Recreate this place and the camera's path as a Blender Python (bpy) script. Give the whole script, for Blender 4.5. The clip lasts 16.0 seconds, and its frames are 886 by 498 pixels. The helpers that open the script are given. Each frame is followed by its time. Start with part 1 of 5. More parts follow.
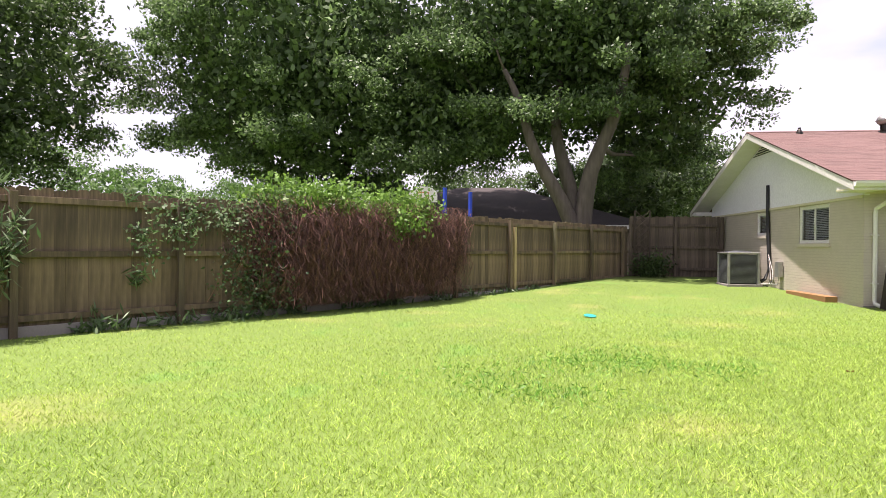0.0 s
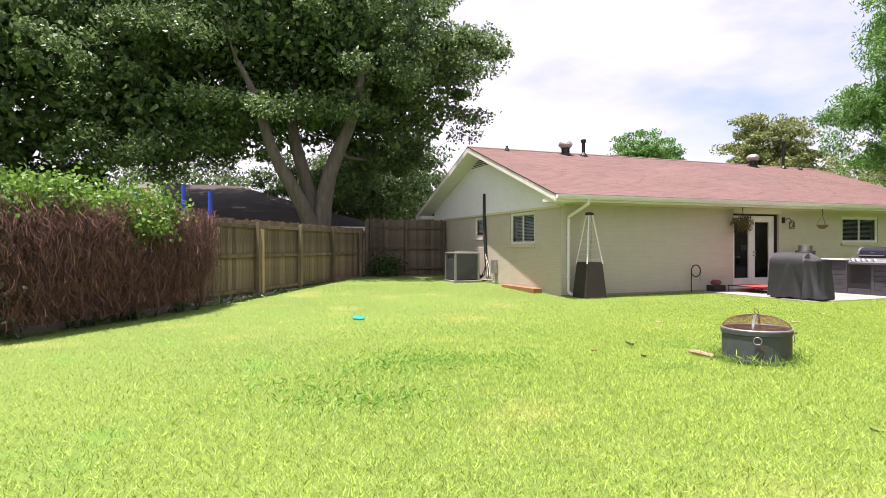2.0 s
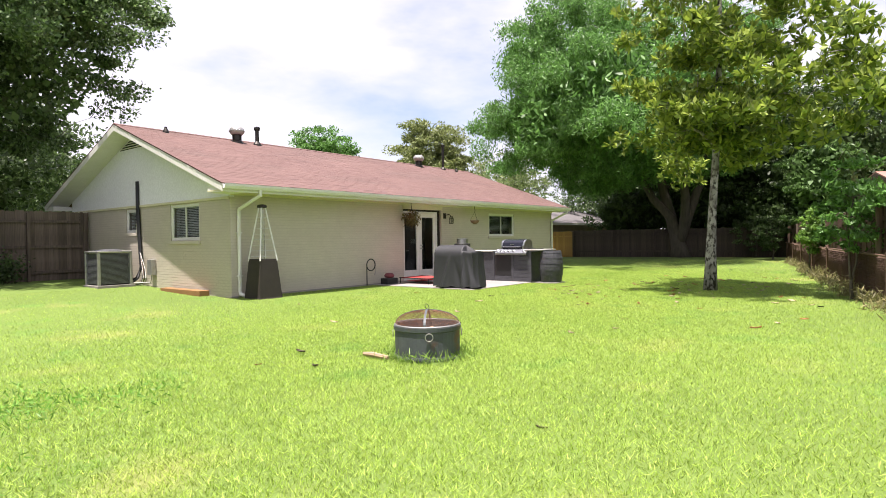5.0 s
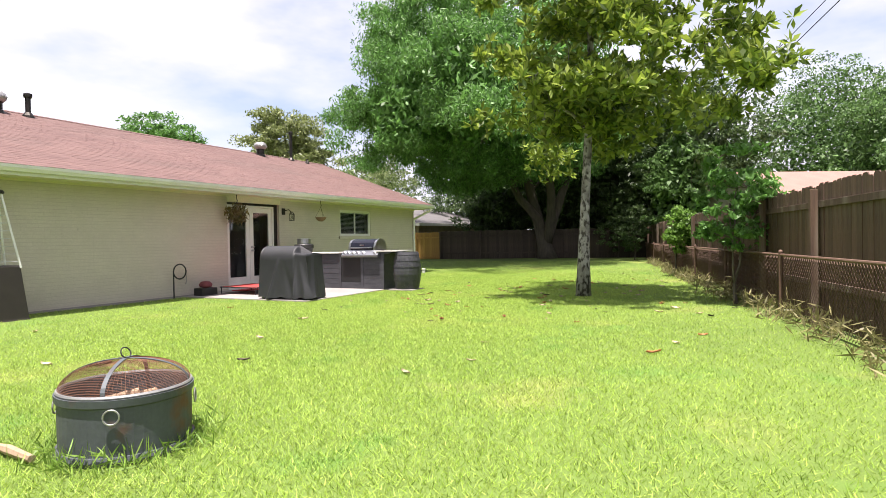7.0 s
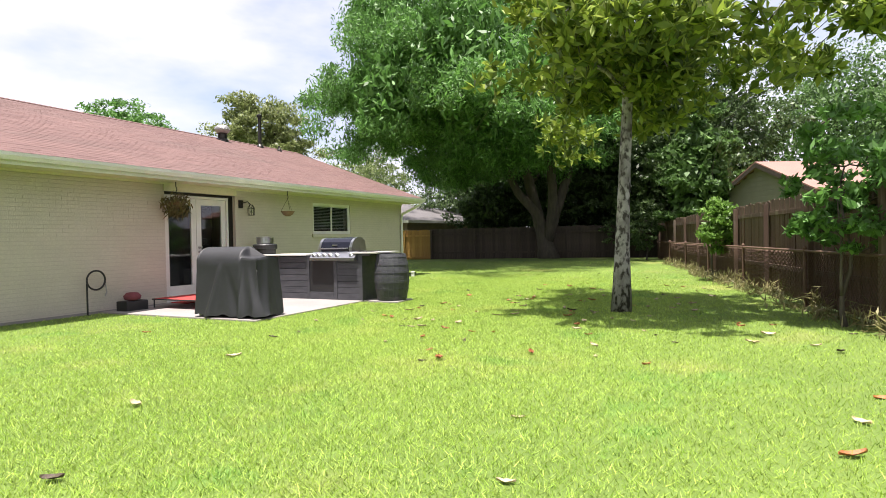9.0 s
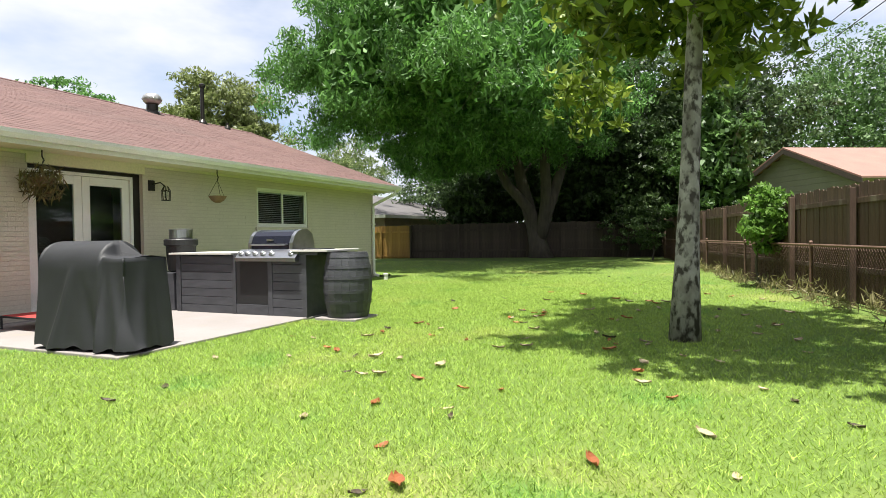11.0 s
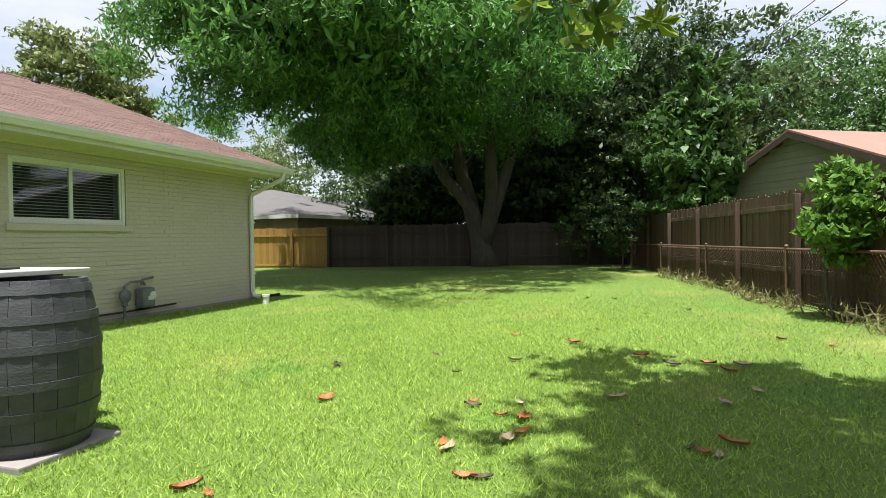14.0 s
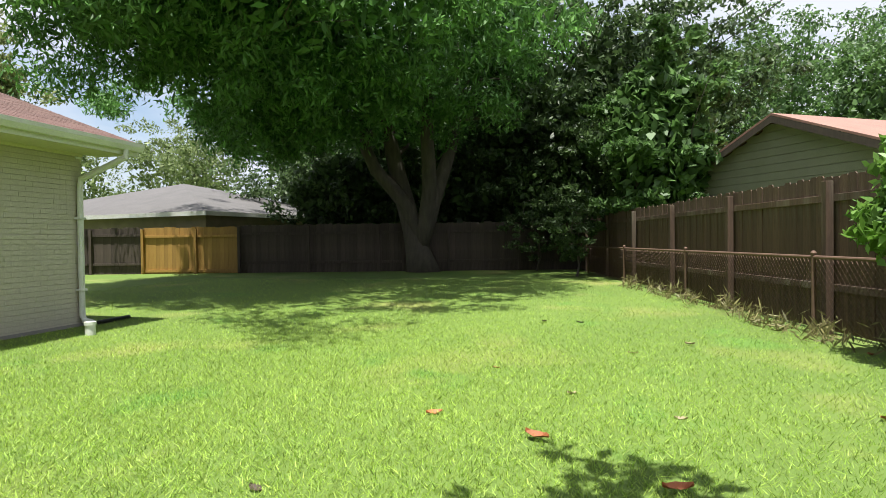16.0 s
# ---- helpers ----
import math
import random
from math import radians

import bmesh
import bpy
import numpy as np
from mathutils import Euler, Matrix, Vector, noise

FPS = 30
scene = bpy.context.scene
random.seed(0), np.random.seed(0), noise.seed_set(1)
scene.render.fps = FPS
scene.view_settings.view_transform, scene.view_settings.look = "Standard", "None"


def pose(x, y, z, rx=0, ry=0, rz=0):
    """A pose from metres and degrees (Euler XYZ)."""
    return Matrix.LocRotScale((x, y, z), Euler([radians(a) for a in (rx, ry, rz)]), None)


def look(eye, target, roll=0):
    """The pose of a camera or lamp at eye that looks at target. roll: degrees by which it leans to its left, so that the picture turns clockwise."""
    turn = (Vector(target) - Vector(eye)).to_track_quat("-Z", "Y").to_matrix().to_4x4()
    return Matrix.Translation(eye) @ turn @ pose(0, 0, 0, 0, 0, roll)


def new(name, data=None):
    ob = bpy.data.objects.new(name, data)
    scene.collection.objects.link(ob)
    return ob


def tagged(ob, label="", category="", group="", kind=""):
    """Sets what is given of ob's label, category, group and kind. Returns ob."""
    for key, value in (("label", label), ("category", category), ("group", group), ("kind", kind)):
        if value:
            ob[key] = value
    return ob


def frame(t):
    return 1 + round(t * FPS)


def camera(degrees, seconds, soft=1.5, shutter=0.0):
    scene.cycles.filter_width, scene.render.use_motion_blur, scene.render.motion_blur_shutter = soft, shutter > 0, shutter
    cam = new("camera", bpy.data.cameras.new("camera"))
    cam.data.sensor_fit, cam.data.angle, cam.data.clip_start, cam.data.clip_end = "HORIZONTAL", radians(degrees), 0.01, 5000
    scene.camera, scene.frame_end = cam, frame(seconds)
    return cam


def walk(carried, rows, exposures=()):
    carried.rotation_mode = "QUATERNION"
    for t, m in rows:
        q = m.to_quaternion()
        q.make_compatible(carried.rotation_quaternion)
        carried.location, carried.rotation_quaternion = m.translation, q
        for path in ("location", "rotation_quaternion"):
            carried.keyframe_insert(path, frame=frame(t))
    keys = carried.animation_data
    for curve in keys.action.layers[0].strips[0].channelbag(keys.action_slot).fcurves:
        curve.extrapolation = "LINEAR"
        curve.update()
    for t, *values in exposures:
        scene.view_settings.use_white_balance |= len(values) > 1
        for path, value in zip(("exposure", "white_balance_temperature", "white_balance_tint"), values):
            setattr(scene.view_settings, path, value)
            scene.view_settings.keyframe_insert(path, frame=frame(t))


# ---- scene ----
cam = camera(73.6, 16.0, soft=0.7)
PATH = [
    (0, (-4.21, 2.403, 1.223), (-4.432, 4.391, 1.214), 0.4),
    (0.5, (-4.668, 2.331, 1.232), (-4.666, 4.331, 1.224), 0.4),
    (1, (-5.017, 2.332, 1.256), (-4.801, 4.321, 1.25), 0.1),
    (1.5, (-5.177, 2.47, 1.268), (-4.719, 4.417, 1.264), 0.1),
    (2, (-5.235, 2.539, 1.303), (-4.509, 4.402, 1.294), -0.1),
    (2.5, (-5.311, 2.617, 1.307), (-4.353, 4.373, 1.296), -0.4),
    (3, (-5.35, 2.703, 1.313), (-4.231, 4.36, 1.3), -0.5),
    (3.5, (-5.315, 2.758, 1.29), (-4.083, 4.334, 1.276), -0.6),
    (4, (-5.135, 2.899, 1.269), (-3.823, 4.408, 1.251), -0.7),
    (4.5, (-4.858, 3.06, 1.285), (-3.435, 4.465, 1.261), -0.7),
    (5, (-4.433, 3.297, 1.287), (-2.874, 4.549, 1.256), -0.8),
    (5.2, (-4.26, 3.394, 1.272), (-2.651, 4.582, 1.24), -0.8),
    (7.3, (-1.354, 4.415, 1.188), (0.437, 5.304, 1.161), -1.0),
    (7.5, (-1.102, 4.542, 1.19), (0.69, 5.429, 1.163), -1.0),
    (8, (-0.46, 4.872, 1.187), (1.334, 5.756, 1.159), -1.0),
    (8.5, (0.158, 5.244, 1.197), (1.955, 6.121, 1.166), -1.0),
    (9, (0.828, 5.627, 1.2), (2.63, 6.493, 1.166), -1.1),
    (9.2, (1.101, 5.789, 1.198), (2.905, 6.653, 1.162), -1.2),
    (11.3, (4.21, 7.115, 1.085), (6.04, 7.92, 1.05), -0.8),
    (11.5, (4.514, 7.237, 1.056), (6.346, 8.04, 1.029), -0.8),
    (12, (5.298, 7.528, 1.076), (7.142, 8.3, 1.046), -0.8),
    (12.5, (6.086, 7.807, 1.101), (7.94, 8.559, 1.07), -0.8),
    (13, (6.852, 8.029, 1.128), (8.732, 8.712, 1.096), -0.8),
    (13.5, (7.638, 8.212, 1.114), (9.528, 8.864, 1.085), -0.8),
    (14, (8.429, 8.383, 1.113), (10.33, 9.005, 1.084), -0.8),
    (14.5, (9.201, 8.535, 1.13), (11.115, 9.115, 1.1), -0.8),
    (15, (9.949, 8.672, 1.137), (11.885, 9.173, 1.105), -0.8),
    (15.5, (10.677, 8.756, 1.131), (12.621, 9.227, 1.101), -0.8),
    (16, (11.396, 8.773, 1.149), (13.345, 9.223, 1.119), -0.7),
]
walk(cam, [(t, look(eye, target, roll)) for t, eye, target, roll in PATH],
     exposures=[(0, 1.4, 6600, 24), (5, 1.42, 6550, 18), (9, 1.4, 6450, 15), (12.5, 1.17, 6350, 4), (16, 1.15, 6300, 6)])

# ---- light ----
TO_SUN = Vector((-0.202, -0.02, 1.0)).normalized()
sun_el = math.asin(TO_SUN.z)
sun_az = math.atan2(TO_SUN.x, TO_SUN.y)
sun = new("sun", bpy.data.lights.new("sun", "SUN"))
sun.data.energy, sun.data.angle, sun.data.color = 4.6, radians(0.6), (1.0, 0.95, 0.87)
sun.matrix_world = look(TO_SUN * 60, (0, 0, 0))

world = bpy.data.worlds.new("sky")
scene.world = world
world.use_nodes = True
wn, wl = world.node_tree.nodes, world.node_tree.links
wn.clear()
w_out, w_bg = wn.new("ShaderNodeOutputWorld"), wn.new("ShaderNodeBackground")
w_sky = wn.new("ShaderNodeTexSky")
w_sky.sky_type, w_sky.sun_disc = "NISHITA", False
w_sky.sun_elevation, w_sky.sun_rotation = sun_el, sun_az
w_sky.dust_density, w_sky.air_density = 2.0, 1.0
w_tc, w_map = wn.new("ShaderNodeTexCoord"), wn.new("ShaderNodeMapping")
w_map.inputs["Scale"].default_value = (1.0, 1.0, 2.6)
w_no = wn.new("ShaderNodeTexNoise")
w_no.inputs["Scale"].default_value, w_no.inputs["Detail"].default_value, w_no.inputs["Roughness"].default_value = 1.9, 6, 0.55
w_ramp = wn.new("ShaderNodeValToRGB")
w_ramp.color_ramp.elements[0].position, w_ramp.color_ramp.elements[1].position = 0.26, 0.54
w_mix = wn.new("ShaderNodeMix")
w_mix.data_type = "RGBA"
w_mix.inputs["B"].default_value = (5.3, 5.3, 5.9, 1)
wl.new(w_tc.outputs["Generated"], w_map.inputs["Vector"])
wl.new(w_map.outputs["Vector"], w_no.inputs["Vector"])
wl.new(w_no.outputs["Fac"], w_ramp.inputs["Fac"])
wl.new(w_ramp.outputs["Color"], w_mix.inputs["Factor"])
wl.new(w_sky.outputs["Color"], w_mix.inputs["A"])
wl.new(w_mix.outputs["Result"], w_bg.inputs["Color"])
w_bg.inputs["Strength"].default_value = 0.08
wl.new(w_bg.outputs["Background"], w_out.inputs["Surface"])


# ---- materials ----
def material(name, base, alt=None, rough=0.7, scale=6.0, fine=60.0, bump=0.15, bump_scale=40.0, metal=0.0,
             stretch=(1, 1, 1), per_object=0.0, per_island=0.0, island_tint=None, spots=None, translucent=0.0, blotch=None):
    """A surface with colour variation at two scales, fine relief and, where asked, a shift from piece to piece."""
    m = bpy.data.materials.new(name)
    m.use_nodes = True
    n, l = m.node_tree.nodes, m.node_tree.links
    bsdf = n["Principled BSDF"]
    bsdf.inputs["Roughness"].default_value, bsdf.inputs["Metallic"].default_value = rough, metal
    tc, mp = n.new("ShaderNodeTexCoord"), n.new("ShaderNodeMapping")
    mp.inputs["Scale"].default_value = stretch
    l.new(tc.outputs["Object"], mp.inputs["Vector"])

    def noisy(sc, detail=4.0):
        t = n.new("ShaderNodeTexNoise")
        t.inputs["Scale"].default_value, t.inputs["Detail"].default_value = sc, detail
        l.new(mp.outputs["Vector"], t.inputs["Vector"])
        return t.outputs["Fac"]

    def ramp(src, a, b, lo, hi):
        r = n.new("ShaderNodeMapRange")
        r.inputs["From Min"].default_value, r.inputs["From Max"].default_value = a, b
        r.inputs["To Min"].default_value, r.inputs["To Max"].default_value = lo, hi
        l.new(src, r.inputs["Value"])
        return r.outputs["Result"]

    def mixed(fac, a, b, kind="MIX"):
        x = n.new("ShaderNodeMix")
        x.data_type, x.blend_type = "RGBA", kind
        for key, v in (("Factor", fac), ("A", a), ("B", b)):
            if isinstance(v, bpy.types.NodeSocket):
                l.new(v, x.inputs[key])
            else:
                x.inputs[key].default_value = v if isinstance(v, (int, float)) else (*v, 1)
        return x.outputs["Result"]

    alt = alt or tuple(c * 0.72 for c in base)
    col = mixed(ramp(noisy(scale), 0.3, 0.7, 0, 1), base, alt)
    fine_v = ramp(noisy(fine, 2.0), 0.25, 0.75, 0.0, 1.0)
    col = mixed(ramp(fine_v, 0, 1, 0, 0.35), col, tuple(c * 0.55 for c in base))
    if spots:
        colour, lo, hi, sc = spots
        col = mixed(ramp(noisy(sc, 5.0), lo, hi, 0, 1), col, colour)
    if blotch:
        colour, lo, hi, sc = blotch
        col = mixed(ramp(noisy(sc, 3.0), lo, hi, 0, 1), col, colour)
    rnd = None
    if per_object:
        rnd = n.new("ShaderNodeObjectInfo").outputs["Random"]
        amount = per_object
    if per_island:
        rnd = n.new("ShaderNodeNewGeometry").outputs["Random Per Island"]
        amount = per_island
    if rnd:
        if island_tint:
            col = mixed(ramp(rnd, 0.2, 1, 0, 1), col, island_tint)
        hsv = n.new("ShaderNodeHueSaturation")
        l.new(col, hsv.inputs["Color"])
        mul = n.new("ShaderNodeMath")
        mul.operation = "MULTIPLY"
        mul.inputs[1].default_value = 7.31
        fr = n.new("ShaderNodeMath")
        fr.operation = "FRACT"
        l.new(rnd, mul.inputs[0])
        l.new(mul.outputs[0], fr.inputs[0])
        l.new(ramp(fr.outputs[0], 0, 1, 1 - amount, 1 + amount), hsv.inputs["Value"])
        col = hsv.outputs["Color"]
    l.new(col, bsdf.inputs["Base Color"])
    if bump:
        b = n.new("ShaderNodeBump")
        b.inputs["Strength"].default_value, b.inputs["Distance"].default_value = bump, 0.01
        l.new(noisy(bump_scale, 5.0), b.inputs["Height"])
        l.new(b.outputs["Normal"], bsdf.inputs["Normal"])
    if translucent:
        tr, mx = n.new("ShaderNodeBsdfTranslucent"), n.new("ShaderNodeMixShader")
        l.new(col, tr.inputs["Color"])
        mx.inputs["Fac"].default_value = translucent
        l.new(bsdf.outputs["BSDF"], mx.inputs[1])
        l.new(tr.outputs["BSDF"], mx.inputs[2])
        l.new(mx.outputs["Shader"], n["Material Output"].inputs["Surface"])
    return m


LAWN = material("lawn_soil", (0.13, 0.2, 0.032), (0.1, 0.16, 0.026), rough=0.95, scale=0.35, fine=70, bump=0.7, bump_scale=90,
                spots=((0.2, 0.215, 0.06), 0.56, 0.72, 0.55), blotch=((0.1, 0.19, 0.027), 0.6, 0.7, 0.9))
BLADE = material("grass_blade", (0.3, 0.435, 0.066), (0.22, 0.365, 0.046), rough=0.6, scale=0.35, fine=3, bump=0, per_island=0.5,
                 island_tint=(0.41, 0.53, 0.105), translucent=0.4, spots=((0.36, 0.43, 0.09), 0.56, 0.78, 0.55),
                 blotch=((0.12, 0.27, 0.035), 0.58, 0.7, 0.9))
BRICK = material("painted_brick", (0.57, 0.515, 0.43), (0.515, 0.465, 0.385), rough=0.62, scale=2.5, fine=45, bump=0.35, bump_scale=70, per_object=0.015)
BRICK_J = material("painted_brick_joined", (0.57, 0.515, 0.43), (0.515, 0.465, 0.385), rough=0.62, scale=2.5, fine=45, bump=0.35, bump_scale=70, per_island=0.015)
MORTAR = material("painted_mortar", (0.515, 0.465, 0.388), (0.47, 0.42, 0.35), rough=0.8, scale=3, fine=60, bump=0.3, bump_scale=90)
SOFFIT = material("cream_soffit_paint", (0.66, 0.62, 0.43), (0.62, 0.58, 0.4), rough=0.55, scale=1.2, fine=30, bump=0.05)
TRIM = material("white_trim_paint", (0.76, 0.75, 0.71), (0.68, 0.67, 0.62), rough=0.45, scale=3, fine=50, bump=0.06)
SIDING = material("white_siding_paint", (0.82, 0.82, 0.87), (0.78, 0.78, 0.83), rough=0.55, scale=0.8, fine=20, bump=0.0)
SHINGLE = material("red_asphalt_shingle", (0.16, 0.092, 0.082), (0.125, 0.07, 0.063), rough=0.9, scale=0.6, fine=90, bump=0.5, bump_scale=160,
                   per_island=0.09, blotch=((0.115, 0.07, 0.062), 0.5, 0.7, 0.35), stretch=(0.6, 1.5, 1))
FENCE = material("weathered_cedar", (0.24, 0.172, 0.107), (0.1, 0.075, 0.05), rough=0.85, scale=5, fine=40, bump=0.5, bump_scale=30,
                 stretch=(4, 4, 0.35), per_object=0.32, spots=((0.075, 0.058, 0.038), 0.46, 0.7, 1.2), blotch=((0.1, 0.1, 0.06), 0.55, 0.8, 0.7))
FENCE_G = material("grey_weathered_boards", (0.15, 0.115, 0.088), (0.075, 0.058, 0.045), rough=0.88, scale=5, fine=40, bump=0.5, bump_scale=30,
                   stretch=(4, 4, 0.35), per_object=0.28)
# weathered cedar, its colour lowered to carry the trees' shade on the far fence
FENCE_D = material("shade_dark_weathered_cedar", (0.085, 0.063, 0.05), (0.05, 0.038, 0.03), rough=0.88, scale=5, fine=40, bump=0.5, bump_scale=30,
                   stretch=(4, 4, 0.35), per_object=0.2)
FENCE_B = material("brown_fence_wood", (0.13, 0.078, 0.052), (0.07, 0.043, 0.03), rough=0.85, scale=5, fine=40, bump=0.5, bump_scale=30,
                   stretch=(4, 4, 0.35), per_object=0.22, spots=((0.23, 0.19, 0.145), 0.52, 0.76, 1.2))
FENCE_Y = material("new_yellow_pine", (0.4, 0.23, 0.055), (0.3, 0.165, 0.04), rough=0.7, scale=5, fine=40, bump=0.3, bump_scale=30,
                   stretch=(4, 4, 0.35), per_object=0.15)
POST_L = material("pale_new_post", (0.5, 0.38, 0.2), rough=0.75, scale=5, stretch=(4, 4, 0.4))
CONCRETE = material("concrete", (0.3, 0.27, 0.262), (0.245, 0.22, 0.21), rough=0.85, scale=1.5, fine=60, bump=0.25, bump_scale=120,
                    spots=((0.26, 0.23, 0.2), 0.58, 0.75, 3.0))
BARK = material("oak_bark", (0.13, 0.11, 0.09), (0.07, 0.058, 0.046), rough=0.95, scale=3, fine=25, bump=1.0, bump_scale=14, stretch=(3, 3, 0.5))
BARK_M = material("lichened_bark", (0.44, 0.425, 0.385), (0.28, 0.265, 0.235), rough=0.9, scale=9, fine=40, bump=0.7, bump_scale=25,
                  spots=((0.05, 0.043, 0.036), 0.47, 0.6, 12.0), blotch=((0.07, 0.06, 0.05), 0.5, 0.72, 2.2), stretch=(1.2, 1.2, 0.75))
BARK_D = material("dark_bark", (0.1, 0.085, 0.065), (0.06, 0.05, 0.04), rough=0.95, scale=3, fine=25, bump=1.0, bump_scale=14, stretch=(3, 3, 0.5))


def leaves(name, base, tint, alt=None):
    return material(name, base, alt or tuple(c * 0.75 for c in base), rough=0.5, scale=0.8, fine=2, bump=0, per_island=0.35,
                    island_tint=tint, translucent=0.4)


LEAF_OAK = leaves("oak_leaf", (0.08, 0.142, 0.048), (0.165, 0.26, 0.09))
LEAF_ASH = leaves("light_green_leaf", (0.097, 0.225, 0.046), (0.16, 0.335, 0.074))
LEAF_MAG = leaves("magnolia_leaf", (0.12, 0.2, 0.028), (0.33, 0.41, 0.06))
LEAF_DARK = leaves("dark_leaf", (0.06, 0.105, 0.035), (0.1, 0.16, 0.05))
LEAF_BR = leaves("bright_leaf", (0.13, 0.26, 0.04), (0.19, 0.33, 0.06))
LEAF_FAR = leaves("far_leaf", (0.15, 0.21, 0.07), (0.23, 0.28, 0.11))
LEAF_DEEP = leaves("deep_green_leaf", (0.085, 0.165, 0.045), (0.14, 0.25, 0.07))
LEAF_PALE = leaves("pale_olive_leaf", (0.18, 0.225, 0.075), (0.28, 0.32, 0.12))
LEAF_IVY = leaves("ivy_leaf", (0.08, 0.15, 0.05), (0.2, 0.28, 0.14))
TWIG = material("dead_vine", (0.1, 0.05, 0.05), (0.055, 0.028, 0.03), rough=0.9, scale=2, bump=0, per_island=0.45, island_tint=(0.3, 0.15, 0.12))


# ---- building helpers ----
def part(name, bm, mat, parent=None, label="", kind="", smooth=False):
    """Links a bmesh as one mesh object, under a thing or a part where one is given."""
    me = bpy.data.meshes.new(name)
    bmesh.ops.recalc_face_normals(bm, faces=bm.faces)
    bm.to_mesh(me)
    bm.free()
    me.materials.append(mat)
    if smooth:
        me.shade_smooth()
    ob = new(name, me)
    ob.parent = parent
    return tagged(ob, label=label, kind=kind)


def piece(name, me, parent, m):
    ob = new(name, me)
    ob.parent = parent
    ob.matrix_basis = m
    return ob


def thing(name, m, label, category, group="", kind=""):
    ob = new(name)
    ob.empty_display_size = 0.2
    ob.matrix_basis = m
    return tagged(ob, label, category, group, kind)


def box(bm, x0, y0, z0, x1, y1, z1, bevel=0.0, m=None):
    vs = [bm.verts.new(v) for v in ((x0, y0, z0), (x1, y0, z0), (x1, y1, z0), (x0, y1, z0), (x0, y0, z1), (x1, y0, z1), (x1, y1, z1), (x0, y1, z1))]
    fs = [bm.faces.new([vs[i] for i in q]) for q in ((3, 2, 1, 0), (4, 5, 6, 7), (0, 1, 5, 4), (1, 2, 6, 5), (2, 3, 7, 6), (3, 0, 4, 7))]
    if bevel:
        es = list({e for f in fs for e in f.edges})
        made = bmesh.ops.bevel(bm, geom=es, offset=bevel, segments=2, affect="EDGES", profile=0.6)
        vs = list({v for f in made["faces"] for v in f.verts} | {v for v in vs if v.is_valid})
    if m is not None:
        bmesh.ops.transform(bm, matrix=m, verts=vs)
    return bm


def boxed(*a, **k):
    return box(bmesh.new(), *a, **k)


def tube(bm, pts, radii, n=8, caps=True):
    """A tube through the points, with one radius or one for each."""
    pts = [Vector(p) for p in pts]
    if isinstance(radii, (int, float)):
        radii = [radii] * len(pts)
    radii = [float(r) for r in radii]
    rings, side = [], None
    for i, p in enumerate(pts):
        d = (pts[min(i + 1, len(pts) - 1)] - pts[max(i - 1, 0)]).normalized()
        if side is None:
            side = d.cross(Vector((0, 0, 1)) if abs(d.z) < 0.9 else Vector((1, 0, 0))).normalized()
        side = (side - d * side.dot(d)).normalized()
        up = d.cross(side)
        rings.append([bm.verts.new(p + radii[i] * (math.cos(2 * math.pi * k / n) * side + math.sin(2 * math.pi * k / n) * up)) for k in range(n)])
    for a, b in zip(rings, rings[1:]):
        for k in range(n):
            bm.faces.new((a[k], a[(k + 1) % n], b[(k + 1) % n], b[k]))
    if caps:
        bm.faces.new(rings[0][::-1])
        bm.faces.new(rings[-1])
    return bm


def tubed(pts, radii, n=8, caps=True):
    return tube(bmesh.new(), pts, radii, n, caps)


def lathe(bm, profile, n=24):
    """A solid of revolution round z from (radius, height) pairs."""
    rings = [[bm.verts.new((r * math.cos(2 * math.pi * k / n), r * math.sin(2 * math.pi * k / n), z)) for k in range(n)] for r, z in profile]
    for a, b in zip(rings, rings[1:]):
        for k in range(n):
            bm.faces.new((a[k], a[(k + 1) % n], b[(k + 1) % n], b[k]))
    bm.faces.new(rings[0][::-1])
    bm.faces.new(rings[-1])
    return bm


def lathed(profile, n=24):
    return lathe(bmesh.new(), profile, n)


def arrays_mesh(name, verts, sides, mat):
    """A mesh of separate small faces: verts is (faces, sides, 3)."""
    count = len(verts)
    me = bpy.data.meshes.new(name)
    me.vertices.add(count * sides)
    me.vertices.foreach_set("co", np.ascontiguousarray(verts, dtype=np.float32).ravel())
    me.loops.add(count * sides)
    me.loops.foreach_set("vertex_index", np.arange(count * sides, dtype=np.int32))
    me.polygons.add(count)
    me.polygons.foreach_set("loop_start", np.arange(0, count * sides, sides, dtype=np.int32))
    me.update(calc_edges=True)
    me.materials.append(mat)
    return me


def leaf_faces(rng, centres, length, width, droop=0.0, along=None, level=0.0):
    """Pointed leaves, each one folded quad, at random turns about the given places."""
    n = len(centres)
    d = rng.normal(size=(n, 3)) if along is None else along.copy()
    d[:, 2] -= droop
    d /= np.linalg.norm(d, axis=1, keepdims=True)
    s = np.cross(d, rng.normal(size=(n, 3)) + [0, 0, level])
    s /= np.linalg.norm(s, axis=1, keepdims=True)
    up = np.cross(d, s)
    ln = (length * rng.uniform(0.7, 1.3, n))[:, None]
    wd = (width * rng.uniform(0.7, 1.3, n))[:, None]
    a = centres - d * ln * 0.5
    b = centres + s * wd * 0.5 + up * wd * 0.18
    c = centres + d * ln * 0.5
    e = centres - s * wd * 0.5 + up * wd * 0.18
    return np.stack([a, b, c, e], 1)


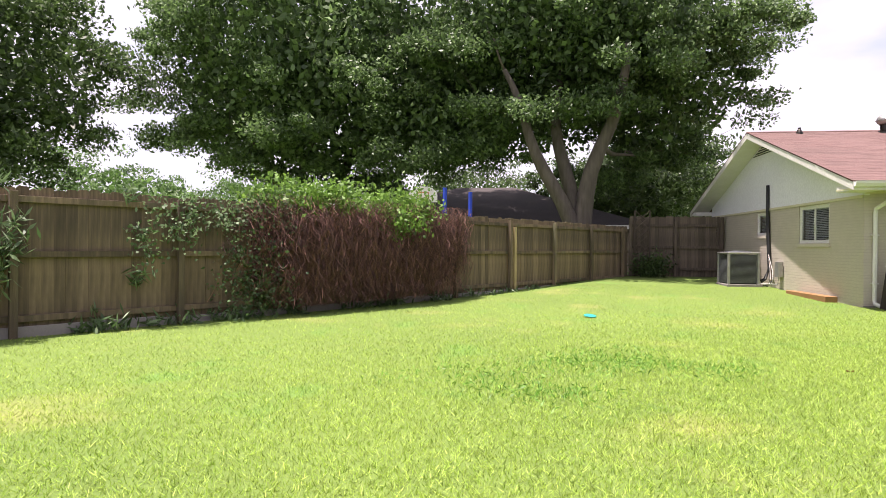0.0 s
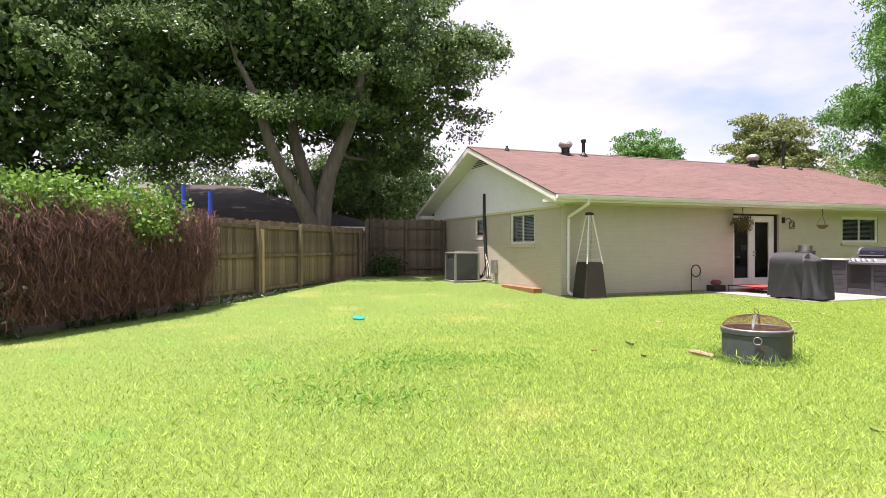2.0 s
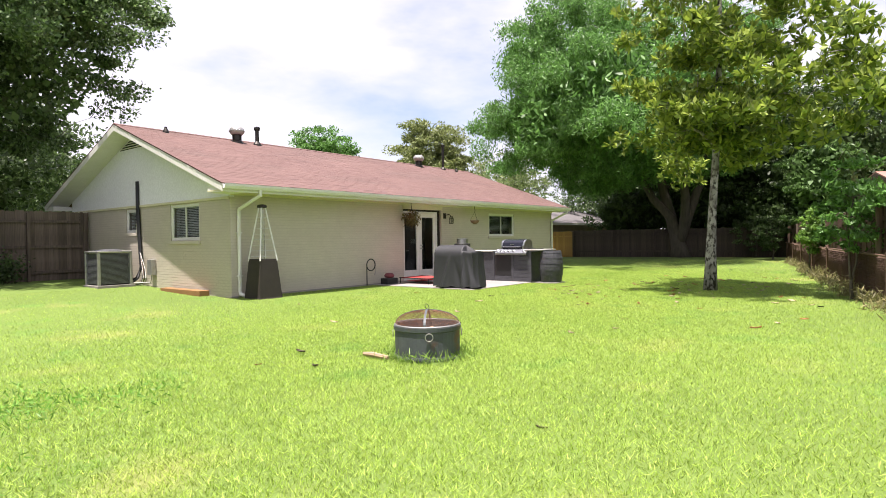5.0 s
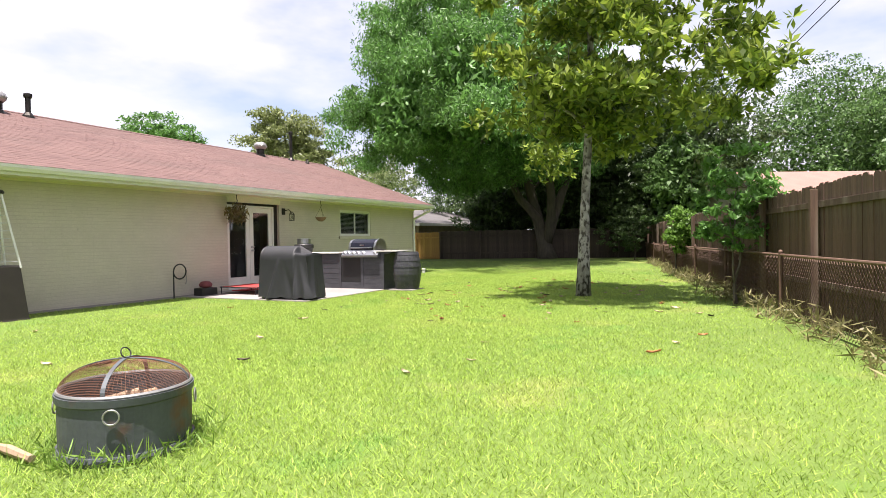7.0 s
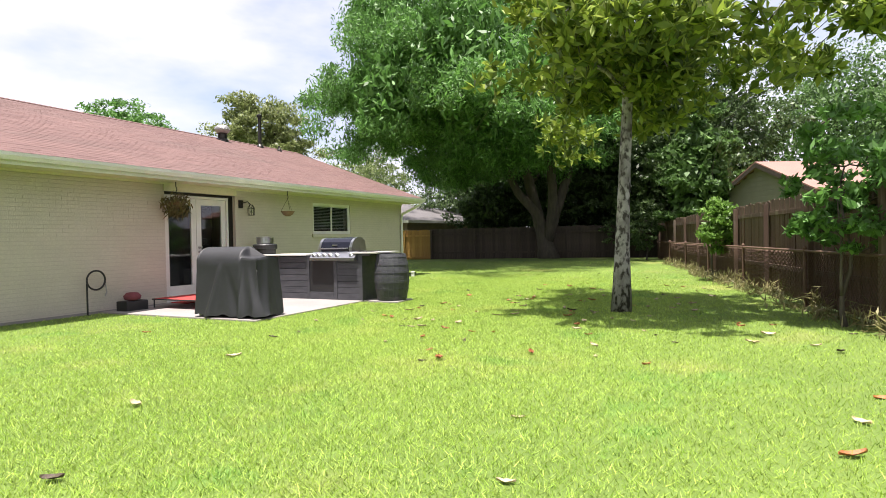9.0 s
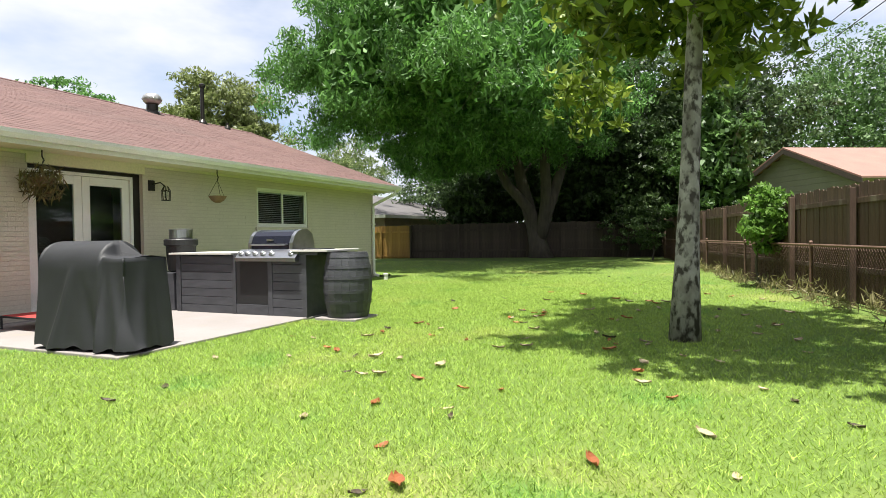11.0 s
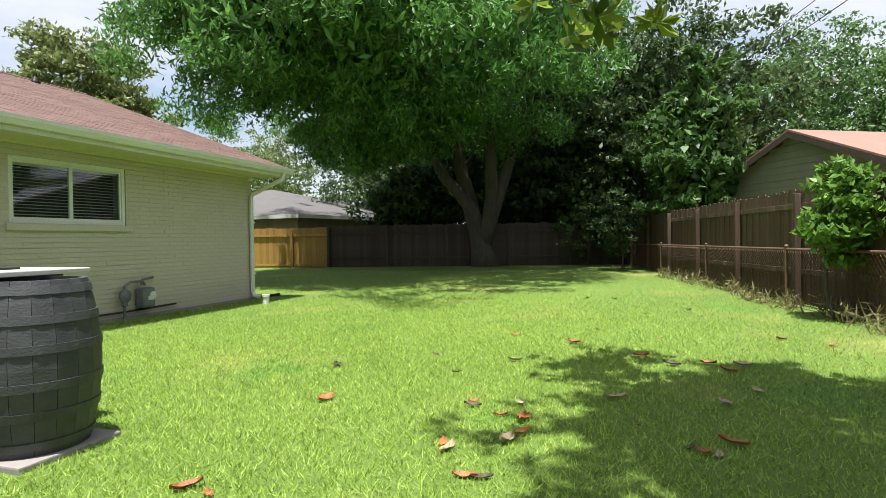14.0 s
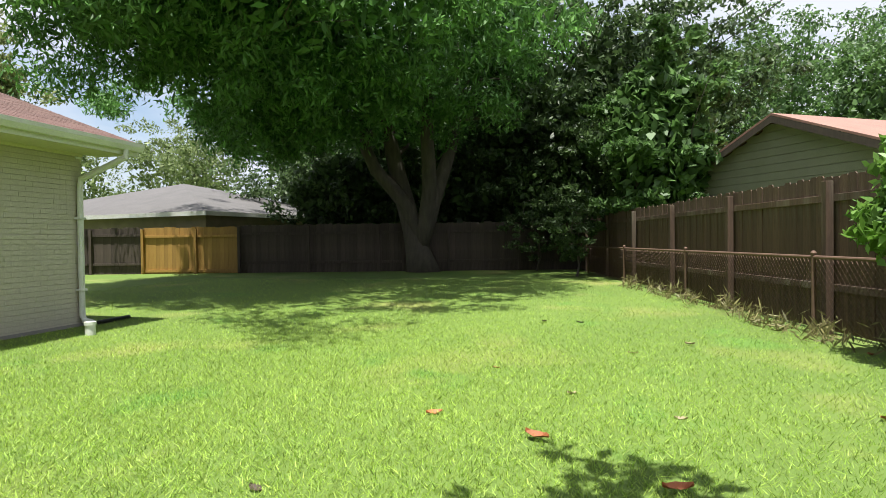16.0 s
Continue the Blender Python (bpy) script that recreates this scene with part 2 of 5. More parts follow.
def limb_points(rng, a, b, bow, steps=6):
    a, b = np.array(a, float), np.array(b, float)
    side, kink = rng.normal(size=3) * bow, rng.normal(size=3) * bow * 0.35
    out = []
    for i in range(steps + 1):
        t = i / steps
        out.append(a + (b - a) * t + side * math.sin(math.pi * t) + np.array([0, 0, bow * 0.9]) * math.sin(math.pi * t) + kink * math.sin(3.1 * math.pi * t))
    return out


def tree(name, label, base, stems, crown, clumps, per_clump, clump_r, leaf, mats, seed, trunk_r=0.3, limbs=26, droop=0.3, group="", hollow=0.45, bow=0.05, fill=0, fork=2, fill_size=1.7, rosette=0, flat=0.5, stray=0.1, masses=0, mass_r=1.5, level=0.9):
    """stems: tops of the main stems; crown: ellipsoids (centre, radii) in the world; leaf: (length, width)."""
    rng = np.random.default_rng(seed)
    bark, leafmat = mats
    base = np.array(base, float)
    root = thing(name, pose(*base), label, "tree" if name != "shrub" else "shrub", group)
    bm = bmesh.new()
    nodes = []
    for k, top in enumerate(stems):
        top = np.array(top, float) - base
        if k == 0:
            foot = np.array([0.0, 0.0, -0.05])
            pts = limb_points(rng, foot, top, bow * np.linalg.norm(top), 10)
            radii = [trunk_r * (1.5 if i == 0 else 1.15 if i == 1 else 1.0) * (1 - 0.07 * i) for i in range(11)]
            main = pts
        else:
            pts = limb_points(rng, main[fork], top, bow * np.linalg.norm(top), 10)
            radii = [trunk_r * 0.72 * (1 - 0.07 * i) for i in range(11)]
        tube(bm, pts, radii, 12)
        nodes += [(p, rr) for p, rr in list(zip(pts, radii))[4:]]
    places = []
    vol = np.array([e[1][0] * e[1][1] * e[1][2] for e in crown]) ** 0.75
    which = rng.choice(len(crown), size=clumps, p=vol / vol.sum())
    for k in which:
        c, r = np.array(crown[k][0], float), np.array(crown[k][1], float)
        d = rng.normal(size=3)
        d /= np.linalg.norm(d)
        places.append(c + d * r * (hollow + (1 - hollow) * rng.random() ** 0.6) - base)
    places = np.array(places)
    if masses:
        # the small clumps gather on the tops of larger boughs
        bough = places[rng.permutation(len(places))[:masses]]
        d = rng.normal(size=(clumps, 3))
        d[:, 2] = np.abs(d[:, 2]) * 0.8 - 0.25
        d /= np.linalg.norm(d, axis=1, keepdims=True)
        places = bough[rng.integers(masses, size=clumps)] + d * (mass_r * rng.random(clumps) ** 0.4)[:, None] * [1, 1, 0.62]
    order = rng.permutation(len(places))[:limbs]
    order = order[np.argsort([min(np.linalg.norm(places[k] - p) for p, _ in nodes) for k in order])]
    for k in order:
        goal = places[k]
        p0, r0 = min(nodes, key=lambda q: np.linalg.norm(goal - q[0]) + 0.6 * max(0.0, q[0][2] - goal[2]))
        gap = np.linalg.norm(goal - p0)
        r0 = max(min(r0 * 0.6, 0.035 * gap + 0.01), 0.012)
        pts = limb_points(rng, p0, goal, 0.09 * gap, 6)
        radii = [r0 * (1 - 0.8 * i / 6) for i in range(7)]
        tube(bm, pts, radii, 6)
        nodes += [(p, rr) for p, rr in list(zip(pts, radii))[2:5]]
    part("trunk", bm, bark, root, smooth=True)
    sizes = rng.uniform(0.55, 1.3, len(places)) * clump_r
    n_c = len(places) * per_clump
    ball = rng.normal(size=(n_c, 3))
    ball /= np.linalg.norm(ball, axis=1, keepdims=True)
    ball *= (rng.random(n_c) ** 0.45)[:, None]
    loose = rng.random(n_c) < stray
    ball[loose] *= rng.uniform(1.0, 1.5, loose.sum())[:, None]
    centres = np.repeat(places, per_clump, 0) + ball * np.repeat(sizes, per_clump)[:, None] * [1.0, 1.0, flat]
    keep = centres[:, 2] + base[2] > 0.05
    if rosette:
        twig_ends = centres[keep][::rosette]
        d = rng.normal(size=(len(twig_ends) * rosette, 3)) + [0, 0, 0.5]
        d /= np.linalg.norm(d, axis=1, keepdims=True)
        faces = leaf_faces(rng, np.repeat(twig_ends, rosette, 0) + d * leaf[0] * 0.55, *leaf, along=d)
    else:
        faces = leaf_faces(rng, centres[keep], *leaf, droop=droop, level=level)
    if fill:
        inner = rng.choice(len(crown), size=fill, p=vol / vol.sum())
        d = rng.normal(size=(fill, 3))
        d /= np.linalg.norm(d, axis=1, keepdims=True)
        mid_ = np.array([crown[k][0] for k in inner]) + d * np.array([crown[k][1] for k in inner]) * (0.74 * rng.random(fill) ** 0.4)[:, None] - base
        faces = np.concatenate([faces, leaf_faces(rng, mid_, leaf[0] * fill_size, leaf[1] * fill_size * 1.15, droop=droop)])
    me = arrays_mesh("crown", faces, 4, leafmat)
    crown_ob = new("crown", me)
    crown_ob.parent = root
    return root


def foliage(name, label, category, blobs, leaf, mat, seed, droop=0.2, split=8):
    """Loose leaves in (centre, radii, count) blobs; neighbouring blobs make one leafy part."""
    r = np.random.default_rng(seed)
    root = thing(name, Matrix.Identity(4), label, category)
    blobs = sorted(blobs, key=lambda q: q[0][0] + 0.5 * q[0][1])
    step = max(1, math.ceil(len(blobs) / split))
    for i in range(0, len(blobs), step):
        cs = np.concatenate([np.array(c) + r.normal(size=(n, 3)) * 0.5 * np.array(rad) for c, rad, n in blobs[i:i + step]])
        cs[:, 2] = np.maximum(cs[:, 2], 0.03)
        ob = new("greenery", arrays_mesh("greenery", leaf_faces(r, cs, *leaf, droop=droop), 4, mat))
        ob.parent = root
        tagged(ob, kind="stuff")
    return root


# ---- ground ----
def smooth_step(v):
    v = np.clip(v, 0.0, 1.0)
    return v * v * (3 - 2 * v)


def ground_z(x, y):
    """The lawn rises gently to the back corner beside the house and towards the far fence."""
    back = 0.24 * smooth_step((y - 14.5) / 9.5) * smooth_step((6.0 - x) / 2.5)
    return back + 0.1 * smooth_step((x - 18.0) / 12.0)


bm = bmesh.new()
xs = [-400, -150, -60] + list(range(-30, 44)) + [60, 150, 400]
ys = [-400, -150, -60] + list(range(-20, 44)) + [60, 150, 400]
sheet = [[bm.verts.new((x, y, float(ground_z(x, y)))) for x in xs] for y in ys]
for ra, rb in zip(sheet, sheet[1:]):
    for i in range(len(xs) - 1):
        bm.faces.new((ra[i], ra[i + 1], rb[i + 1], rb[i]))
ground = part("ground", bm, LAWN, smooth=True)
tagged(ground, "bright green mown lawn with paler dry patches", "lawn", kind="structure")

rng = np.random.default_rng(5)
N_BLADES = 300000
way = np.array([(-5.5, 3.5), (-2, 6.5), (2, 8), (6, 9.5), (11, 10.5), (15, 11)])
k = rng.integers(len(way), size=1050000)
near_x, near_y = way[k, 0] + rng.normal(size=len(k)) * 3.2, way[k, 1] + rng.normal(size=len(k)) * 2.8
gx = np.concatenate([rng.uniform(-12, 27, N_BLADES), near_x])
gy = np.concatenate([rng.uniform(1.0, 20, N_BLADES), near_y])
keep = (gy > 2.15 + 0.221 * gx) & (gy - 11.1 < 1.354 * (gx + 9.3)) & ~((gx > 3.0) & (gx < 18.6) & (gy > 15.6)) & ~((gx > 7.58) & (gx < 11.32) & (gy > 12.06)) & ~((gx > 10.45) & (gx < 11.2) & (gy > 11.25) & (gy < 12.06))
gx, gy = gx[keep], gy[keep]
n_b = len(gx)
h_b = rng.uniform(0.014, 0.044, n_b)
a_b = rng.uniform(0, 2 * np.pi, n_b)
lean = rng.normal(size=(n_b, 2)) * 0.026
foot = np.stack([gx, gy, ground_z(gx, gy) - 0.004], 1)
side = np.stack([np.cos(a_b), np.sin(a_b), np.zeros(n_b)], 1) * rng.uniform(0.002, 0.005, n_b)[:, None]
tip = foot + np.stack([lean[:, 0], lean[:, 1], h_b], 1)
grass = new("grass", arrays_mesh("grass", np.stack([foot - side, foot + side, tip], 1), 3, BLADE))
tagged(grass, "short bright green lawn grass blades", "grass", kind="stuff")

# ---- the house ----
X0, X1, Y0, YB = 3.14, 18.42, 15.64, 24.9
SOF = 2.42
GAB = 2.35
EX0, EX1, EY0, EY1 = 2.55, 18.75, 14.97, 25.61
RY, RZ, EZ = 20.29, 4.56, 2.59
PITCH = (RZ - EZ) / (RY - EY0)

DOOR = (9.0, 10.74, 0.08, 2.2)
WIN2 = (13.64, 15.38, 1.4, 2.24)
WIN1 = (16.99, 18.42, 1.36, 2.28)
WIN0 = (20.36, 21.0, 1.6, 2.26)


def wall_with_holes(bm, length, height, holes, depth, bottom=-0.3):
    """A wall slab in x and z with openings (u0, u1, z0, z1) that go through; its face is at y = 0."""
    us = sorted({0.0, length, *[h[0] for h in holes], *[h[1] for h in holes]})
    for a, b in zip(us, us[1:]):
        cuts = sorted((h[2], h[3]) for h in holes if h[0] <= a and h[1] >= b)
        z = bottom
        for lo, hi in cuts + [(height, height)]:
            if lo > z:
                box(bm, a, 0, z, b, depth, lo)
            z = hi
    return bm


def lay_bricks(length, height, holes, seed, near, parent, wall_name):
    """Running bond on a wall face; the bricks of the near stretch are objects, the rest one mesh."""
    r = random.Random(seed)
    bl, bh, j, jv = 0.203, 0.0677, 0.01, 0.0008
    proto = []
    for k in range(4):
        bmx = bmesh.new()
        box(bmx, 0, -0.0065 - 0.0006 * k, 0, bl - jv, 0.004, bh - j)
        me = bpy.data.meshes.new("brick")
        bmx.to_mesh(me)
        bmx.free()
        me.materials.append(BRICK)
        proto.append(me)
    rest, count, row, z = bmesh.new(), 0, 0, -0.06
    while z + bh < height + 0.03:
        u = -bl * 0.5 * (row % 2)
        while u < length:
            a, b = max(u, 0), min(u + bl - jv, length)
            runs = [(a, b)]
            for h in holes:
                if z + bh > h[2] and z < h[3]:
                    runs = [q for lo, hi in runs for q in ((lo, min(hi, h[0])), (max(lo, h[1]), hi))]
            for lo, hi in runs:
                if hi - lo < 0.02:
                    continue
                if near(u, z) and count < 300 and hi - lo > bl - 0.02:
                    piece("brick", r.choice(proto), parent, pose(u, 0, z))
                    count += 1
                else:
                    box(rest, lo, -0.0065 - 0.002 * r.random(), z, hi, 0.004, min(z + bh - j, height))
            u += bl
        row, z = row + 1, z + bh
    part("bricks", rest, BRICK_J, parent, kind="stuff")


def wall(name, m, length, height, holes, seed, near, label):
    ob = part(name, wall_with_holes(bmesh.new(), length, height, holes, 0.24), MORTAR)
    ob.matrix_basis = m
    tagged(ob, label, "wall", kind="structure")
    lay_bricks(length, height, holes, seed, near, ob, name)
    return ob


d0, d1, dz0, dz1 = DOOR
wall("wall_south", pose(X0, Y0, 0), X1 - X0, SOF, [(d0 - X0, d1 + 0.12 - X0, dz0 - 0.1, dz1 + 0.06), (WIN2[0] - X0, WIN2[1] - X0, WIN2[2], WIN2[3])], 1,
     lambda u, z: u > 12.6 and z < 1.32, "tan painted brick wall with raised courses")
wall("wall_west", pose(X0, YB, 0, 0, 0, -90), YB - Y0, GAB, [(YB - WIN1[1], YB - WIN1[0], WIN1[2], WIN1[3]), (YB - WIN0[1], YB - WIN0[0], WIN0[2], WIN0[3])], 2,
     lambda u, z: u > 7.2 and z < 1.1, "tan painted brick gable wall with two windows")
ob = part("wall_east", boxed(X1 - 0.24, Y0 + 0.24, -0.3, X1, YB, SOF), MORTAR)
tagged(ob, "tan painted brick end wall of the house", "wall", kind="structure")
ob = part("wall_north", boxed(X0 + 0.24, YB - 0.24, -0.3, X1 - 0.24, YB, SOF), MORTAR)
tagged(ob, "tan painted brick far wall of the house", "wall", kind="structure")
ob = part("floor", boxed(X0 + 0.24, Y0 + 0.24, -0.1, X1 - 0.24, YB - 0.24, 0.05), CONCRETE)
tagged(ob, "plain grey floor inside the house", "floor", kind="structure")


def gable_face(name, x, t, label):
    bm = bmesh.new()
    top = RZ - 0.16
    ya, yb = Y0 - 0.02, YB + 0.02
    edge = EZ - 0.12 + (ya - EY0) * PITCH
    prof = [(ya, GAB), (yb, GAB), (yb, edge), (RY, top), (ya, edge)]
    vs = [[bm.verts.new((xx, y, z)) for y, z in prof] for xx in (x, x + t)]
    bm.faces.new(vs[0])
    bm.faces.new(vs[1][::-1])
    for i in range(5):
        k = (i + 1) % 5
        bm.faces.new((vs[0][i], vs[0][k], vs[1][k], vs[1][i]))
    ob = part(name, bm, SIDING)
    return tagged(ob, label, "gable", kind="structure")


gable_face("wall_gable_west", X0 - 0.025, 0.12, "smooth white painted gable siding under the rakes")
gable_face("wall_gable_east", X1 - 0.1, 0.12, "smooth white painted gable siding")

# roof
roof = thing("roof", pose(0, 0, 0), "low red-brown asphalt shingle roof with worn patches", "roof", kind="structure")
L = EX1 - EX0


def roof_slope(front):
    run = math.hypot(RY - EY0, RZ - EZ)
    ang = math.degrees(math.atan2(RZ - EZ, RY - EY0))
    m = pose(EX0, EY0, EZ, ang, 0, 0) if front else pose(EX1, EY1, EZ, ang, 0, 180)
    deck = part("deck", boxed(0, -0.02, -0.03, L, run, -0.002), SHINGLE, roof)
    deck.matrix_basis = m
    if not front:
        return
    r = random.Random(7)
    rows = int(run / 0.143)
    verts = []
    for i in range(rows + 1):
        v = i * 0.143
        u = -0.15 * (i % 2) - 0.05 * r.random()
        while u < L:
            w = 0.305
            a, b = max(u, -0.02), min(u + w - 0.006, L + 0.02)
            if b - a > 0.02:
                lift = 0.0035 + 0.003 * r.random()
                v0, v1 = v - 0.012 - 0.006 * r.random(), min(v + 0.155, run)
                verts.append([(a, v0, lift), (b, v0, lift), (b, v1, 0.003), (a, v1, 0.003)])
                verts.append([(a, v0, 0.0), (b, v0, 0.0), (b, v0, lift), (a, v0, lift)])
            u += w
    sh = new("shingles", arrays_mesh("shingles", np.array(verts), 4, SHINGLE))
    sh.parent, sh.matrix_basis = roof, m
    tagged(sh, kind="stuff")


roof_slope(True)
roof_slope(False)
bm = bmesh.new()
for i in range(int(L / 0.3)):
    for s in (-1, 1):
        box(bm, EX0 + 0.3 * i, 0, 0, EX0 + 0.3 * i + 0.31, s * 0.15, 0.012, m=Matrix.Translation((0, RY, RZ + 0.004)) @ pose(0, 0, 0, -s * math.degrees(math.atan(PITCH)), 0, 0))
part("ridge_cap", bm, SHINGLE, roof)

bm = bmesh.new()
box(bm, EX0 + 0.02, EY0 + 0.02, SOF, EX1 - 0.02, Y0 - 0.02, SOF + 0.03)
ob = part("soffit", bm, SOFFIT)
tagged(ob, "cream painted soffit boards under the eave", "soffit", kind="structure")
ob = part("trim", boxed(EX0 + 0.01, EY0 - 0.005, SOF - 0.02, EX1 - 0.01, EY0 + 0.018, EZ - 0.03), TRIM)
tagged(ob, "white painted fascia board along the eave", "fascia", kind="structure")
ob = part("trim", boxed(X0 + 0.002, Y0 - 0.04, SOF - 0.04, X1 - 0.002, Y0 - 0.016, SOF), SOFFIT)
tagged(ob, "cream frieze board at the top of the brick", "trim", kind="structure")
ob = part("trim", boxed(d0 - 0.03, Y0 - 0.043, dz1 + 0.055, d1 + 0.14, Y0 - 0.016, SOF - 0.041), SOFFIT)
tagged(ob, "cream filler board over the french doors", "trim", kind="structure")
ob = part("trim", boxed(X0 - 0.05, Y0, GAB - 0.05, X0 - 0.026, YB, GAB + 0.01), SOFFIT)
tagged(ob, "cream trim strip under the gable siding", "trim", kind="structure")
ob = part("ceiling", boxed(X0 + 0.24, Y0 + 0.24, SOF, X1 - 0.24, YB - 0.24, SOF + 0.05), TRIM)
tagged(ob, "plain white ceiling inside the house", "ceiling", kind="structure")


def rake(x, inner, front):
    """The sloping barge board and its soffit along a gable."""
    s = 1 if front else -1
    y_e = EY0 if front else EY1
    bm = bmesh.new()
    for x0, x1, d0_, d1_ in ((x, x + (0.025 if inner > x else -0.025), -0.19, -0.034), (x + (0.025 if inner > x else -0.025), inner, -0.19, -0.165)):
        vs = []
        for xx in (x0, x1):
            for y, z in ((y_e, EZ), (RY, RZ)):
                for d in (d0_, d1_):
                    vs.append(bm.verts.new((xx, y, z + d)))
        for q in ((0, 1, 3, 2), (4, 6, 7, 5), (0, 4, 5, 1), (2, 3, 7, 6), (1, 5, 7, 3), (0, 2, 6, 4)):
            bm.faces.new([vs[i] for i in q])
    ob = part("trim", bm, TRIM)
    return tagged(ob, "white painted rake board along the gable edge", "rake board", kind="structure")


for f in (True, False):
    rake(EX0, X0 - 0.026, f)
    rake(EX1, X1 + 0.03, f)
for y0, y1 in ((EY0, Y0), (YB, EY1)):
    ob = part("trim", boxed(EX0 + 0.026, y0 + 0.02, SOF - 0.02, X0, y1 - 0.03, EZ - 0.06), TRIM)
    tagged(ob, "white boxed return at the eave corner", "trim", kind="structure")

ob = part("baseboard", boxed(X0 - 0.02, Y0 - 0.03, -0.2, X1 + 0.01, Y0 - 0.0165, 0.045), CONCRETE)
tagged(ob, "bare concrete foundation edge below the brick", "foundation", kind="structure")

# gutter and downspouts
gut = thing("gutter", pose(EX0, EY0, EZ), "white metal gutter along the eave", "gutter")
bm = bmesh.new()
prof = [(0.0, -0.005), (-0.012, -0.11), (-0.075, -0.11), (-0.11, -0.05), (-0.115, 0.0), (-0.105, 0.0), (-0.1, -0.045), (-0.07, -0.1), (-0.02, -0.1), (-0.008, -0.005)]
ra, rb = [[bm.verts.new((u, y - 0.008, z - 0.02)) for y, z in prof] for u in (0, L)]
for i in range(len(prof)):
    k = (i + 1) % len(prof)
    bm.faces.new((ra[i], ra[k], rb[k], rb[i]))
bm.faces.new(ra)
bm.faces.new(rb[::-1])
part("trough", bm, TRIM, gut)


def downspout(x, y, lean, label):
    root = thing("downspout", pose(x, y, 0), label, "downspout")
    path = [(lean, -0.66, SOF + 0.05), (lean, -0.66, SOF - 0.06), (0, -0.02, SOF - 0.36), (0, 0, SOF - 0.5), (0, 0, 0.16), (0.0, -0.03, 0.09), (0.04, -0.14, 0.05)]
    part("pipe", tubed(path, 0.042, 8), TRIM, root)
    for z in (0.5, 1.5):
        part("strap", boxed(-0.055, -0.046, z, 0.055, 0.05, z + 0.03, 0.003), TRIM, root)
    return root


downspout(X0 + 0.18, Y0 - 0.06, 0.15, "white metal downspout at the near brick corner")
downspout(X1 - 0.08, Y0 - 0.06, 0.12, "white metal downspout at the far brick corner")

# windows
GLASS = bpy.data.materials.new("window_glass")
GLASS.use_nodes = True
gb = GLASS.node_tree.nodes["Principled BSDF"]
gb.inputs["Base Color"].default_value = (0.9, 0.95, 0.95, 1)
gb.inputs["Roughness"].default_value, gb.inputs["Transmission Weight"].default_value, gb.inputs["IOR"].default_value = 0.02, 1.0, 1.45
BLIND = material("white_blind_slat", (0.8, 0.8, 0.82), rough=0.5, scale=5, bump=0)
# near-black colour that stands in for the shade inside openings
INNER_SHADE = material("inner_shade", (0.03, 0.03, 0.032), rough=0.9, scale=3, bump=0.05)


def window(name, m, w, z0, z1, label, sashes=2, tilt=24):
    """In its own wall's frame: u along the wall, face at y = 0, outside towards -y."""
    root = thing(name, m, label, "window", kind="structure")
    bm = bmesh.new()
    f = 0.055
    for a in ((0, z0, f, z1), (w - f, z0, w, z1), (f, z0, w - f, z0 + f), (f, z1 - f, w - f, z1)):
        box(bm, a[0], 0.012, a[1], a[2], 0.09, a[3], 0.004)
    part("window_frame", bm, TRIM, root)
    part("window_sill", boxed(-0.06, -0.05, z0 - 0.09, w + 0.06, 0.03, z0 - 0.004, 0.006), BRICK, root)
    n = sashes
    sw = (w - 2 * f) / n
    for i in range(n):
        a = f + i * sw
        bm = bmesh.new()
        g = 0.025
        for q in ((a, z0 + f, a + g, z1 - f), (a + sw - g, z0 + f, a + sw, z1 - f), (a + g, z0 + f, a + sw - g, z0 + f + g), (a + g, z1 - f - g, a + sw - g, z1 - f)):
            box(bm, q[0], 0.028, q[1], q[2], 0.06, q[3])
        sash = part("sash", bm, TRIM, root)
        pane = part("pane", boxed(a + g, 0.043, z0 + f + g, a + sw - g, 0.047, z1 - f - g), GLASS, sash)
        pane.visible_shadow = False
    blind = part("blind", boxed(f, 0.1, z1 - f - 0.05, w - f, 0.14, z1 - f, 0.004), BLIND, root)
    bmx = bmesh.new()
    box(bmx, f + 0.01, -0.018, -0.0015, w - f - 0.01, 0.018, 0.0015, m=pose(0, 0, 0, tilt, 0, 0))
    me = bpy.data.meshes.new("slat")
    bmx.to_mesh(me)
    bmx.free()
    me.materials.append(BLIND)
    z = z0 + f + 0.02
    while z < z1 - f - 0.06:
        piece("slat", me, blind, pose(0, 0.12, z))
        z += 0.042
    # added dark sheet in place of the unlit room behind the blind
    part("backing", boxed(-0.05, 0.26, z0 - 0.05, w + 0.05, 0.28, z1 + 0.05), INNER_SHADE, root)
    return root


window("window_1", pose(X0, WIN1[1], 0, 0, 0, -90), WIN1[1] - WIN1[0], WIN1[2], WIN1[3], "white-framed sliding window with closed slat blinds", 2, 48)
window("window_2", pose(X0, WIN0[1], 0, 0, 0, -90), WIN0[1] - WIN0[0], WIN0[2], WIN0[3], "small white-framed window with blinds", 1, 48)
window("window_3", pose(WIN2[0], Y0, 0), WIN2[1] - WIN2[0], WIN2[2], WIN2[3], "white-framed sliding window with open slat blinds behind glass", 2, 16)

